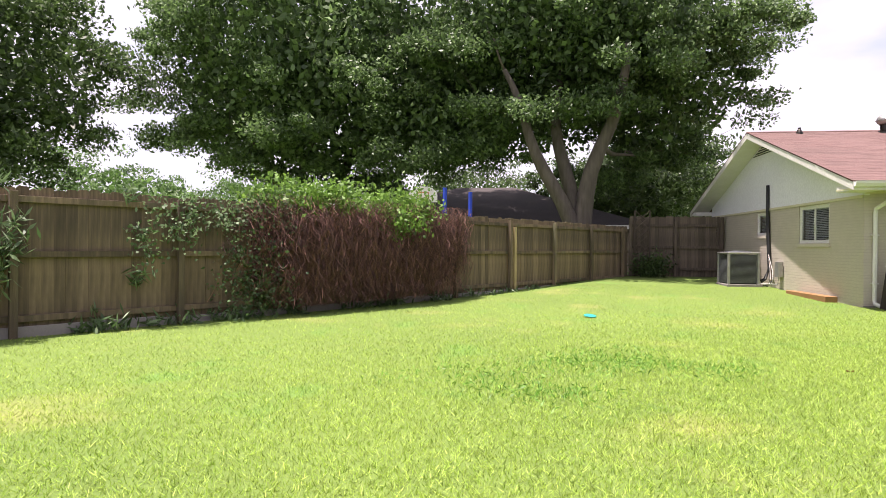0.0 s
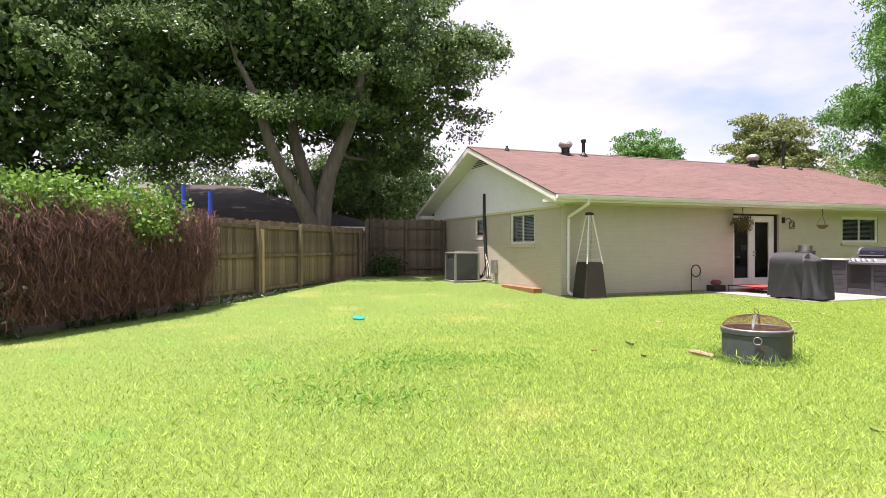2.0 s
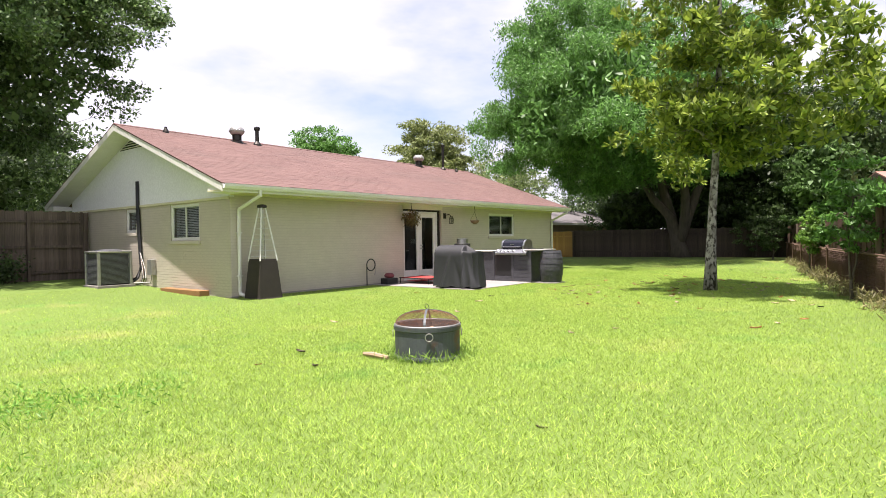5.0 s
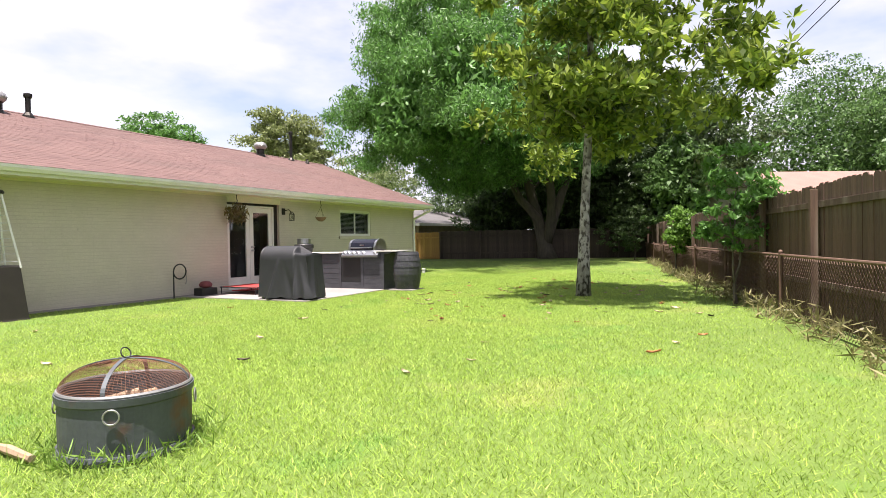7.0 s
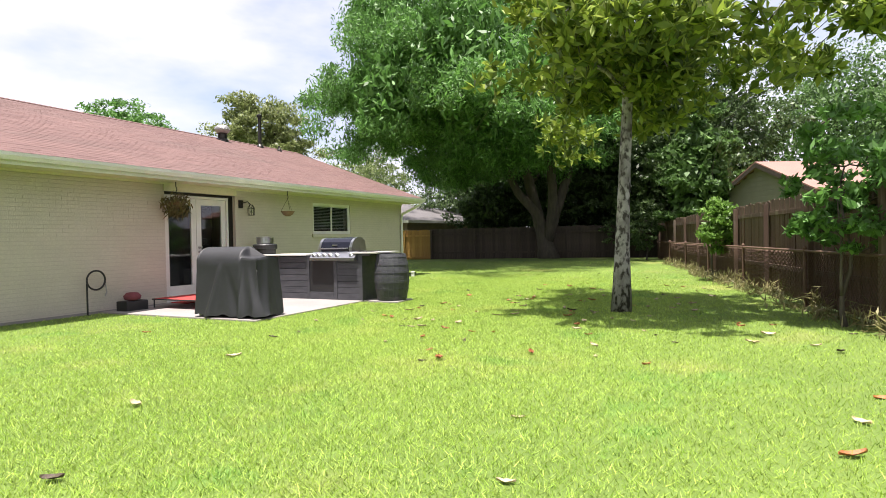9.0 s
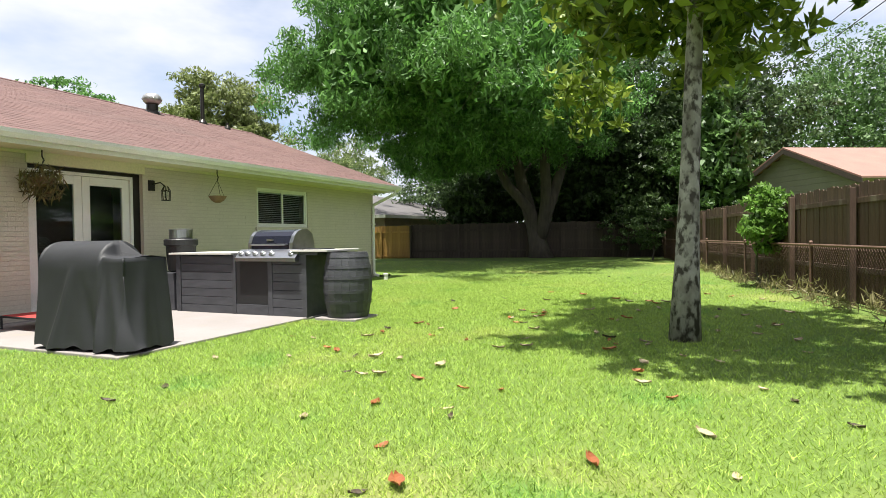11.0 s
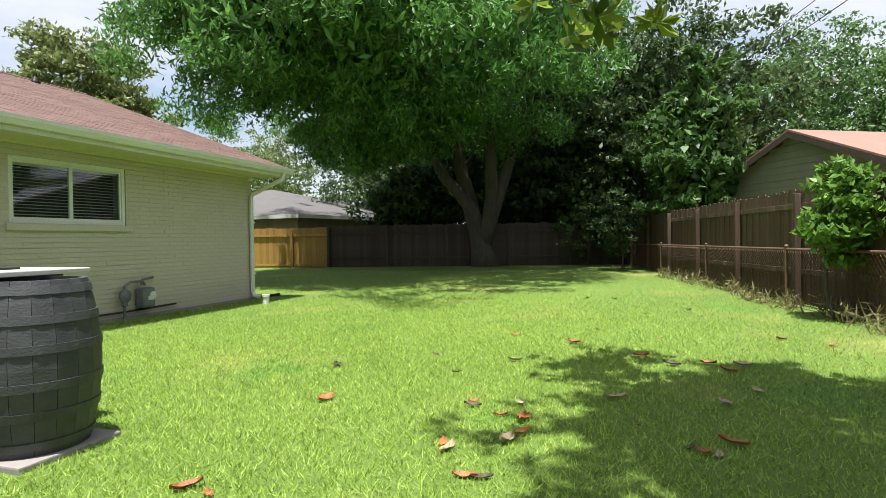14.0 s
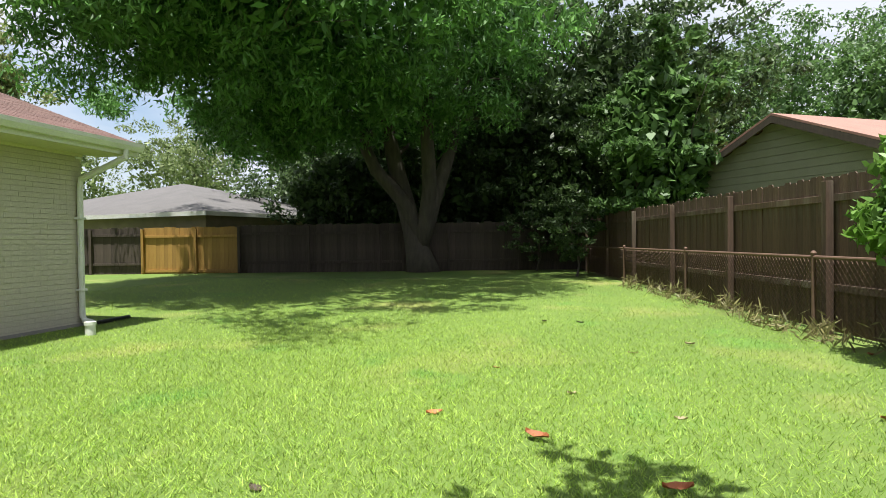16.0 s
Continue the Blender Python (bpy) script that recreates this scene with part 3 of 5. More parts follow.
# french doors
door = thing("door_1", pose(d0, Y0 + 0.05, 0), "pair of white glazed french doors in a white frame", "door", kind="structure")
dw = d1 - d0
bm = bmesh.new()
for a in ((0, dz0, 0.05, dz1), (dw - 0.05, dz0, dw, dz1), (0.05, dz1 - 0.05, dw - 0.05, dz1)):
    box(bm, a[0], 0.03, a[1], a[2], 0.16, a[3], 0.004)
part("door_frame", bm, TRIM, door)
part("threshold", boxed(0.0, -0.05, dz0 - 0.1, dw, 0.16, dz0 + 0.02, 0.004), TRIM, door)
METAL_D = material("dark_bronze_metal", (0.05, 0.045, 0.04), rough=0.4, metal=0.8, scale=6, bump=0.05)
STEEL = material("brushed_steel", (0.55, 0.55, 0.56), rough=0.28, metal=1.0, scale=8, fine=120, bump=0.05, stretch=(1, 30, 1))
hw = (dw - 0.1) / 2
for i in range(2):
    a = 0.05 + i * hw
    bm = bmesh.new()
    lo, hi = dz0 + 0.025, dz1 - 0.055
    s, rb_ = 0.13, 0.24
    for q in ((a + 0.004, lo, a + s, hi), (a + hw - s, lo, a + hw - 0.004, hi), (a + s, lo, a + hw - s, lo + rb_), (a + s, hi - s, a + hw - s, hi)):
        box(bm, q[0], 0.06, q[1], q[2], 0.105, q[3], 0.003)
    leaf = part("door_leaf", bm, TRIM, door)
    pane = part("pane", boxed(a + s, 0.08, lo + rb_, a + hw - s, 0.086, hi - s), GLASS, leaf)
    pane.visible_shadow = False
    if i == 1:
        for z in (1.02, 1.12):
            knob = part("door_handle", lathed([(0.028, 0), (0.028, 0.012), (0.012, 0.02), (0.012, 0.045), (0.028, 0.055), (0.024, 0.075), (0.0101, 0.08)], 14), STEEL, leaf, "brushed steel knob", smooth=True)
            knob.matrix_basis = pose(a + 0.065, 0.06, z, 90, 0, 0)
# added dark sheet, the room's shade seen through the door glass
part("backing", boxed(-0.05, 0.6, 0.06, dw + 0.05, 0.62, dz1), INNER_SHADE, door)
part("screen_track", boxed(dw + 0.004, 0.02, dz0 - 0.1, dw + 0.118, 0.16, dz1 + 0.055), METAL_D, door, "dark bronze screen track")
part("head_track", boxed(0.002, 0.02, dz1 + 0.004, dw, 0.16, dz1 + 0.055), METAL_D, door)

# ---- fences ----
def fence(name, a, b, height, label, mat, rails, post_gap, rail_side, seed, kick=False, board_w=0.14, pale_post=None, ragged=0.02, rail_mat=None):
    """Boards along a line from a to b. rail_side: -1 puts the rails and posts to the right of the way from a to b."""
    a, b = Vector((*a, 0)), Vector((*b, 0))
    d = b - a
    length, ang = d.length, math.degrees(math.atan2(d.y, d.x))
    root = thing(name, pose(a.x, a.y, 0, 0, 0, ang), label, "fence")
    r = random.Random(seed)
    rail_mat = rail_mat or mat
    protos = []
    for k in range(5):
        bm = bmesh.new()
        w, h = board_w + 0.003, height + ragged * (k - 2) * 0.5
        ear = 0.025
        prof = [(0, 0.03), (w, 0.03), (w, h - ear), (w - ear, h), (ear, h), (0, h - ear)]
        fa = [bm.verts.new((u, 0.0, z)) for u, z in prof]
        fb = [bm.verts.new((u, 0.014, z)) for u, z in prof]
        bm.faces.new(fa)
        bm.faces.new(fb[::-1])
        for i in range(6):
            q = (i + 1) % 6
            bm.faces.new((fa[i], fb[i], fb[q], fa[q]))
        bmesh.ops.recalc_face_normals(bm, faces=bm.faces)
        me = bpy.data.meshes.new("board")
        bm.to_mesh(me)
        bm.free()
        me.materials.append(mat)
        protos.append(me)
    u, n = 0.0, 0
    while u < length - 0.05:
        piece("board", r.choice(protos), root, pose(u, 0.006 * (n % 2) + r.uniform(-0.002, 0.002), 0, r.uniform(-0.2, 0.2), r.uniform(-0.12, 0.12), 0))
        u, n = u + board_w, n + 1
    s = rail_side
    for z in rails:
        u = 0.0
        while u < length:
            w = min(post_gap, length - u)
            bm = boxed(u + 0.003, min(s * 0.006, s * 0.05), z, u + w - 0.003, max(s * 0.006, s * 0.05), z + 0.085, 0.004)
            part("rail", bm, rail_mat, root)
            u += post_gap
    u, k = 0.0, 0
    while u <= length + 0.01:
        bm = boxed(u - 0.045, min(s * 0.052, s * 0.14), -0.2, u + 0.045, max(s * 0.052, s * 0.14), height - 0.06, 0.006)
        part("post", bm, POST_L if pale_post == k else rail_mat, root)
        u, k = u + post_gap, k + 1
    if kick:
        u = 0.0
        while u < length:
            part("kickboard", boxed(u, min(s * 0.02, s * 0.06), -0.1, min(u + 2.04, length), max(s * 0.02, s * 0.06), 0.13 + r.uniform(-0.02, 0.02), 0.006), CONCRETE, root, "pale concrete strip at the foot")
            u += 2.05
    return root


LF0, LF1 = (-14.377, 4.225), (-0.14, 23.5)
left_fence = fence("fence", LF0, LF1, 1.96, "weathered grey-brown board fence with rails and posts", FENCE, (0.2, 1.04, 1.76), 2.13, -1, 11, kick=True)
fence("fence", (-0.05, 23.55), (3.04, 23.55), 2.3, "tall weathered board fence beside the house", FENCE_G, (0.45, 1.2, 1.95), 1.5, -1, 12, board_w=0.12)
part("post", boxed(17.2, -0.12, 0.1, 17.29, -0.055, 1.74, 0.005), POST_L, left_fence, "pale new timber brace")


def right_y(x):
    return 1.9 + 0.221 * x


fence("fence", (-9.0, right_y(-9) - 0.25), (32.2, right_y(32.2) - 0.25), 1.84, "brown weathered board fence behind chain link", FENCE_B, (0.5, 1.54), 2.4, 1, 13)


def far_x(y):
    return 29.8 - 0.2 * (y - 19.9)


fence("fence", (far_x(20.2), 20.2), (far_x(8.2), 8.2), 1.75, "board fence coloured dark for the shade under the trees", FENCE_D, (0.4, 1.4), 2.4, -1, 14)
fence("fence", (far_x(23.5), 23.5), (far_x(20.22), 20.22), 1.7, "new yellow pine fence panel", FENCE_Y, (0.15, 1.35), 1.85, -1, 15)
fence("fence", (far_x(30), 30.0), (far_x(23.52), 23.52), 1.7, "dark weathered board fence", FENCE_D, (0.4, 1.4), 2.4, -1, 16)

# ---- neighbouring houses ----
ROOF_G = material("grey_shingle", (0.13, 0.12, 0.122), (0.1, 0.094, 0.094), rough=0.9, scale=1.5, fine=60, bump=0.4, bump_scale=80)
ROOF_DK = material("dark_shingle", (0.06, 0.047, 0.045), (0.036, 0.029, 0.028), rough=0.9, scale=1.5, fine=60, bump=0.4, bump_scale=80)
ROOF_P = material("pinkish_shingle", (0.34, 0.185, 0.15), (0.28, 0.15, 0.125), rough=0.9, scale=1.5, fine=60, bump=0.4, bump_scale=80, per_island=0.12)
SIDE_G = material("grey_green_siding", (0.29, 0.28, 0.22), (0.24, 0.23, 0.18), rough=0.7, scale=2, fine=40, bump=0.1)
WALL_T = material("tan_wall", (0.3, 0.24, 0.17), rough=0.8, scale=2)


def hip_house(m, w, d, eave, rise, wall_mat, roof_mat, label, ridge_in, trim=TRIM):
    """A low house with a hipped roof; w along x, d along y, centred."""
    root = thing("house", m, label, "house")
    part("wall", boxed(-w / 2 + 0.5, -d / 2 + 0.5, -0.2, w / 2 - 0.5, d / 2 - 0.5, eave), wall_mat, root)
    bm = bmesh.new()
    e = [bm.verts.new(v) for v in ((-w / 2, -d / 2, eave), (w / 2, -d / 2, eave), (w / 2, d / 2, eave), (-w / 2, d / 2, eave))]
    r0, r1 = bm.verts.new((-w / 2 + ridge_in, 0, eave + rise)), bm.verts.new((w / 2 - ridge_in, 0, eave + rise))
    for q in ((e[0], e[1], r1, r0), (e[1], e[2], r1), (e[2], e[3], r0, r1), (e[3], e[0], r0), (e[3], e[2], e[1], e[0])):
        bm.faces.new(q)
    part("roof", bm, roof_mat, root)
    bm = bmesh.new()
    for q in ((-w / 2, -d / 2 - 0.03, w / 2, -d / 2), (-w / 2, d / 2, w / 2, d / 2 + 0.03), (-w / 2 - 0.03, -d / 2, -w / 2, d / 2), (w / 2, -d / 2, w / 2 + 0.03, d / 2)):
        box(bm, q[0], q[1], eave - 0.14, q[2], q[3], eave + 0.02)
    part("fascia", bm, trim, root)
    return root


hip_house(pose(38.3, 28.6, 0, 0, 0, -11), 13, 16, 2.3, 1.9, WALL_T, ROOF_G, "low brick house with a pale grey hipped roof", 6.3)
hip_house(pose(-5.5, 33.5, 0, 0, 0, -4), 15, 13, 2.1, 2.2, WALL_T, ROOF_DK, "low house with a dark shingle roof behind the fence", 6)

shed = thing("house", pose(25.81, 4.42, 0, 0, 0, 30), "neighbouring house with grey-green lap siding and a pinkish roof", "house")
bm = bmesh.new()
SW, SE, SA = 2.7, 2.72, 3.78
vs = [[bm.verts.new(v) for v in ((-SW, y, -0.2), (SW, y, -0.2), (SW, y, SE), (0, y, SA - 0.05), (-SW, y, SE))] for y in (0, -6)]
bm.faces.new(vs[0])
bm.faces.new(vs[1][::-1])
for i in range(5):
    k = (i + 1) % 5
    bm.faces.new((vs[0][i], vs[0][k], vs[1][k], vs[1][i]))
part("wall", bm, SIDE_G, shed)
bm = bmesh.new()
for i in range(16):
    z0 = 1.5 + 0.18 * i
    half = min(SW, (SA - 0.1 - z0) / (SA - SE) * SW) - 0.03
    if half > 0.1:
        box(bm, -half, 0.004, z0, half, 0.03, z0 + 0.17)
part("lap_siding", bm, SIDE_G, shed)
for s in (-1, 1):
    bm = bmesh.new()
    sl = (SA - SE) / SW
    ux, uz = SW + 0.45, SE - 0.45 * sl
    for y0, y1, dz, th in ((0.3, -6.3, 0.06, 0.05),):
        q = [(0, y0, SA + dz), (s * ux, y0, uz + dz), (s * ux, y1, uz + dz), (0, y1, SA + dz)]
        top = [bm.verts.new(v) for v in q]
        bot = [bm.verts.new((v[0], v[1], v[2] - th)) for v in q]
        bm.faces.new(top)
        bm.faces.new(bot[::-1])
        for i in range(4):
            k = (i + 1) % 4
            bm.faces.new((top[i], bot[i], bot[k], top[k]))
    part("roof", bm, ROOF_P, shed)
    bm = bmesh.new()
    q = [(0, SA + 0.0), (s * ux, uz + 0.0), (s * ux, uz - 0.15), (0, SA - 0.15)]
    fa = [bm.verts.new((u, 0.3, z)) for u, z in q]
    fb = [bm.verts.new((u, 0.27, z)) for u, z in q]
    bm.faces.new(fa)
    bm.faces.new(fb[::-1])
    for i in range(4):
        k = (i + 1) % 4
        bm.faces.new((fa[i], fb[i], fb[k], fa[k]))
    part("rake_board", bm, FENCE_D, shed, "dark brown rake board")

# ---- patio ----
ob = part("pavement", boxed(7.6, 12.03, -0.2, 11.3, Y0 - 0.02, 0.03, 0.01), CONCRETE)
tagged(ob, "pale concrete patio slab beside the house", "patio", kind="structure")
ob = part("pavement", boxed(10.5, 11.24, -0.2, 11.1, 11.9, 0.035, 0.01), CONCRETE)
tagged(ob, "small pale concrete pad under the barrel", "patio", kind="structure")

lattice = thing("lattice", pose(0.08, 23.4, 0.2), "diagonal wooden lattice panel in the fence corner", "lattice")
for k in range(9):
    z = 0.25 + 0.2 * k
    part("slat", tubed([(0, -0.03, z), (0.5, -0.03, z + 0.45)], 0.014, 4), FENCE_G, lattice)
    part("slat", tubed([(0, -0.01, z + 0.45), (0.5, -0.01, z)], 0.014, 4), FENCE_G, lattice)
for x in (0.0, 0.5):
    part("upright", boxed(x - 0.02, -0.045, 0.0, x + 0.02, 0.005, 2.3, 0.003), FENCE_D, lattice)

# ---- trees ----
OAK = (BARK, LEAF_OAK)
tree("oak_tree", "huge live oak with forked trunk and dark dense crown", (-2.5, 22.6, 0),
     [(-0.3, 22.7, 8.0), (-4.4, 23.2, 7.4), (-2.2, 26.0, 8.5)],
     [((-3, 28.0, 10.0), (8.8, 7.0, 6.5)), ((2.0, 28.0, 8.5), (4.2, 6, 5.0)), ((-2.0, 25.0, 10), (6, 4.5, 5)), ((-7.5, 26.5, 6.3), (4.2, 3.5, 2.8)), ((-6.0, 25.5, 5.8), (2.6, 2.2, 1.7))], 620, 230, 0.75, (0.16, 0.085), OAK, 21, trunk_r=0.4, limbs=90, fill=30000, fill_size=1.9, bow=0.03, hollow=0.55, stray=0.04, masses=75, mass_r=1.9)
tree("oak_tree", "dark live oak behind the board fence", (-14.5, 30, 0), [(-13.5, 30.5, 7), (-16.5, 29, 6.5), (-11, 29, 6.5)],
     [((-13.0, 28.5, 9.0), (8.0, 7, 6.3))], 420, 210, 0.8, (0.18, 0.095), OAK, 22, trunk_r=0.45, limbs=60, fill=18000, fill_size=1.9, hollow=0.6, stray=0.04, masses=48, mass_r=1.9)
tree("oak_tree", "pale-leaved tree beyond the board fence", (-25, 22, 0), [(-24, 22, 7), (-27, 24, 7)],
     [((-24.5, 21.5, 8.0), (7.0, 7, 5.5))], 170, 280, 1.2, (0.2, 0.1), (BARK, LEAF_DARK), 23, trunk_r=0.35, limbs=40, fill=9000, masses=34, mass_r=1.9, stray=0.04)
tree("ash_tree", "broad light green tree with several trunks", (30.6, 13.9, 0), [(29.6, 15.5, 8), (31.6, 12.8, 8), (28.5, 13.2, 7.5), (30.8, 16.5, 8.5)],
     [((27.0, 15.0, 8.8), (8.2, 8.2, 5.4)), ((22.8, 14.2, 7.6), (6.0, 7.0, 3.4)), ((30, 17, 7.6), (7, 8, 4.6)), ((26.0, 19.3, 8.2), (4.6, 3.0, 4.4)), ((22.4, 17.4, 7.4), (2.6, 2.4, 2.6)), ((20.6, 17.2, 6.4), (2.3, 2.0, 1.9)), ((21.4, 18.0, 7.6), (2.2, 2.0, 1.8)), ((28.0, 18.0, 11.5), (5.0, 4.0, 3.6))], 900, 210, 0.72, (0.22, 0.06), (BARK_D, LEAF_ASH), 24, trunk_r=0.42, limbs=110, droop=0.8, fill=28000, fill_size=1.8, fork=1, hollow=0.5, stray=0.04, masses=150, mass_r=1.6, flat=0.75, level=0.6)
tree("magnolia_tree", "magnolia with pale blotched trunk and glossy yellow-green leaves", (10.47, 7.15, 0), [(10.62, 6.85, 8.6)],
     [((10.3, 6.7, 6.3), (2.6, 2.4, 3.2)), ((10.1, 5.8, 4.4), (2.4, 2.2, 1.7)), ((11.2, 7.3, 4.0), (1.7, 1.4, 1.2)), ((9.3, 7.2, 4.4), (1.7, 1.3, 1.2)), ((11.7, 7.0, 4.1), (1.3, 1.3, 1.1)), ((12.6, 8.3, 3.2), (0.9, 0.6, 0.4)), ((13.0, 8.5, 3.0), (0.7, 0.55, 0.32)), ((9.4, 8.3, 3.6), (0.9, 0.6, 0.45))],
     215, 120, 0.5, (0.2, 0.082), (BARK_M, LEAF_MAG), 25, trunk_r=0.112, limbs=90, droop=-0.2, hollow=0.3, bow=0.012, rosette=10)
far = [((46, 46, 0), 9, 6, 30), ((54, 40, 0), 11, 6, 33), ((4.5, 41, 0), 8.5, 6, 34), ((8, 46, 0), 7, 5, 35),
       ((-32, 42, 0), 7, 7, 36), ((-42, 30, 0), 8, 7, 37), ((-8, 52, 0), 8, 8, 38), ((-24, 50, 0), 7, 7, 39), ((2, 36, 0), 7, 4.5, 40)]
tree("tree", "airy pale olive tree standing behind the house", (25.7, 28.4, 0), [(25.9, 28.2, 8.0), (24.6, 28.6, 7.6), (26.8, 28.8, 7.7), (25.5, 27.3, 7.0)],
     [((25.3, 28.2, 7.1), (2.5, 2.5, 2.3)), ((26.2, 28.2, 5.7), (3.1, 3.1, 1.8))], 190, 150, 0.6, (0.2, 0.09), (BARK, LEAF_PALE), 32, trunk_r=0.16, limbs=70, hollow=0.2, stray=0.04, fill=2500, fill_size=1.3)
tree("tree", "small rounded green tree beyond the house roof", (24.9, 38.5, 0), [(25.0, 38.5, 8.3), (23.8, 38.8, 7.8), (26.0, 38.2, 7.8)],
     [((24.9, 38.5, 7.4), (2.9, 2.9, 2.5))], 150, 110, 0.55, (0.22, 0.1), (BARK, LEAF_ASH), 31, trunk_r=0.18, limbs=50, hollow=0.3, stray=0.08, fill=500)
for p, h, r, sd in far:
    tree("tree", "rounded green tree beyond the houses", p, [(p[0] + 0.4, p[1], h * 0.7)], [((p[0], p[1], h * 0.62), (r, r, h * 0.38))],
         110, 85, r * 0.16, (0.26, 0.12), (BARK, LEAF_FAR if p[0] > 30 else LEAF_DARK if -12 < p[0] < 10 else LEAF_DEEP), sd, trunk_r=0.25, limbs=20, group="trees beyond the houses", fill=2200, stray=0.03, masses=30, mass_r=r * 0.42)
dark = [((35, 10.5, 0), 12, 5.0, 41), ((33.8, 6.6, 0), 10, 4.2, 42), ((27.8, 6.7, 0), 6.5, 1.7, 51), ((38, 15, 0), 9, 5.5, 43), ((46, -1, 0), 13.2, 6, 44), ((43, -9, 0), 12.4, 6, 45), ((36, -3, 0), 8.5, 3.8, 52), ((30, -11, 0), 11, 5, 46),
        ((42, 22, 0), 8, 5, 47), ((22, -8, 0), 10, 4.5, 48), ((16, -9, 0), 9, 4, 49), ((46, 9, 0), 11, 6, 50), ((34.5, 13.5, 0), 6.0, 3.2, 43), ((34.0, 18.0, 0), 5.0, 2.8, 53), ((36.5, 11.0, 0), 6.5, 3.5, 54), ((33.0, 9.5, 0), 5.0, 2.4, 55)]
for p, h, r, sd in dark:
    tree("tree", "dense dark green tree beyond the back fence", p, [(p[0] + 0.4, p[1], h * 0.7), (p[0] - 0.6, p[1] + 0.5, h * 0.6)],
         [((p[0], p[1], h * 0.56), (r, r, h * 0.46))], 150, 75, r * 0.15, (0.22, 0.1), (BARK_D, LEAF_DARK if sd < 44 or sd in (47, 53, 54, 55) else LEAF_DEEP), sd, trunk_r=0.22, limbs=30, group="trees beyond the back fence", fill=5500, masses=34, mass_r=r * 0.38, stray=0.04)
shr = [((28.2, 8.9, 0), 0.9, 2.3, 0.6, LEAF_DARK, 61, "dark leafy shrub in the shaded corner"), ((31, 10.2, 0), 1.5, 2.6, 0.6, LEAF_DARK, 62, "dark leafy shrub in the shaded corner"),
       ((17.4, 5.85, 0.0), 0.55, 2.1, 0.68, LEAF_BR, 63, "bright green sapling at the chain link fence"), ((9.7, 4.3, 0), 0.8, 2.9, 0.62, LEAF_ASH, 64, "tall bright green bush over the fence")]
for p, r, h, mid, lm, sd, lab in shr:
    tree("shrub", lab, p, [(p[0] + 0.1, p[1], h * 0.7), (p[0] - 0.15, p[1] + 0.1, h * 0.6)], [((p[0], p[1], h * mid), (r, r * 0.8, h * (1 - mid)))],
         64, 40, 0.2, (0.14, 0.06), (BARK, lm), sd, trunk_r=0.03, limbs=24)

# weeds and creepers on the board fence
def on_fence(s, out, z):
    """A place s metres along the left fence, out from its boards, at height z."""
    return (LF0[0] + 0.5941 * s + 0.8044 * out, LF0[1] + 0.8044 * s - 0.5941 * out, z)


rv = random.Random(3)
foliage("creeper", "pale green ivy hanging over the board fence", "creeper",
        [(on_fence(rv.uniform(7.9, 10.4), rv.uniform(0.1, 0.3), rv.uniform(1.0, 2.0)), (0.26, 0.26, 0.26), 50) for _ in range(34)]
        + [(on_fence(rv.uniform(9.2, 10.3), 0.2, rv.uniform(0.1, 1.0)), (0.3, 0.25, 0.35), 75) for _ in range(16)], (0.07, 0.045), LEAF_IVY, 71)
foliage("creeper", "fresh green creeper growing over the fence top", "creeper",
        [(on_fence(rv.uniform(9.8, 14.0), rv.uniform(-0.3, 0.25), 1.98 + abs(rv.gauss(0, 0.17))), (0.42, 0.42, 0.3), 110) for _ in range(38)]
        + [(on_fence(rv.uniform(12.6, 13.7), 0.4, rv.uniform(1.5, 1.95)), (0.35, 0.25, 0.3), 90) for _ in range(9)], (0.1, 0.06), LEAF_BR, 72)
foliage("weeds", "long-leaved green weeds at the fence foot", "plant",
        [(on_fence(rv.uniform(5.6, 6.5), rv.uniform(0.2, 0.4), rv.uniform(0.1, 1.6)), (0.2, 0.25, 0.25), 45) for _ in range(14)]
        + [(on_fence(rv.uniform(6.8, 21.6), 0.16, 0.06), (0.25, 0.1, 0.12), 26) for _ in range(46)]
        + [(on_fence(7.9, 0.12, 0.75), (0.25, 0.08, 0.15), 30), (on_fence(7.75, 0.1, 1.95), (0.2, 0.1, 0.16), 30), (on_fence(6.1, 0.1, 2.0), (0.4, 0.12, 0.12), 60), (on_fence(7.4, 0.15, 0.15), (0.3, 0.15, 0.2), 50)], (0.2, 0.035), LEAF_IVY, 73, droop=-0.5)
foliage("shrub", "dark low bush in the fence corner", "shrub", [((0.5 + rv.uniform(-0.3, 0.5), 23.1 + rv.uniform(-0.3, 0.2), rv.uniform(0.3, 0.85)), (0.4, 0.3, 0.3), 110) for _ in range(12)], (0.1, 0.06), LEAF_DARK, 74)
foliage("weeds", "dry grassy weeds along the chain link fence", "plant",
        [((x, right_y(x) + rv.uniform(0.0, 0.35), rv.uniform(0.04, 0.2)), (0.3, 0.18, 0.16), 34) for x in [4.0 + 0.33 * i for i in range(66)]], (0.2, 0.022),
        leaves("dry_weed", (0.2, 0.19, 0.075), (0.3, 0.26, 0.12)), 75, droop=-0.8)

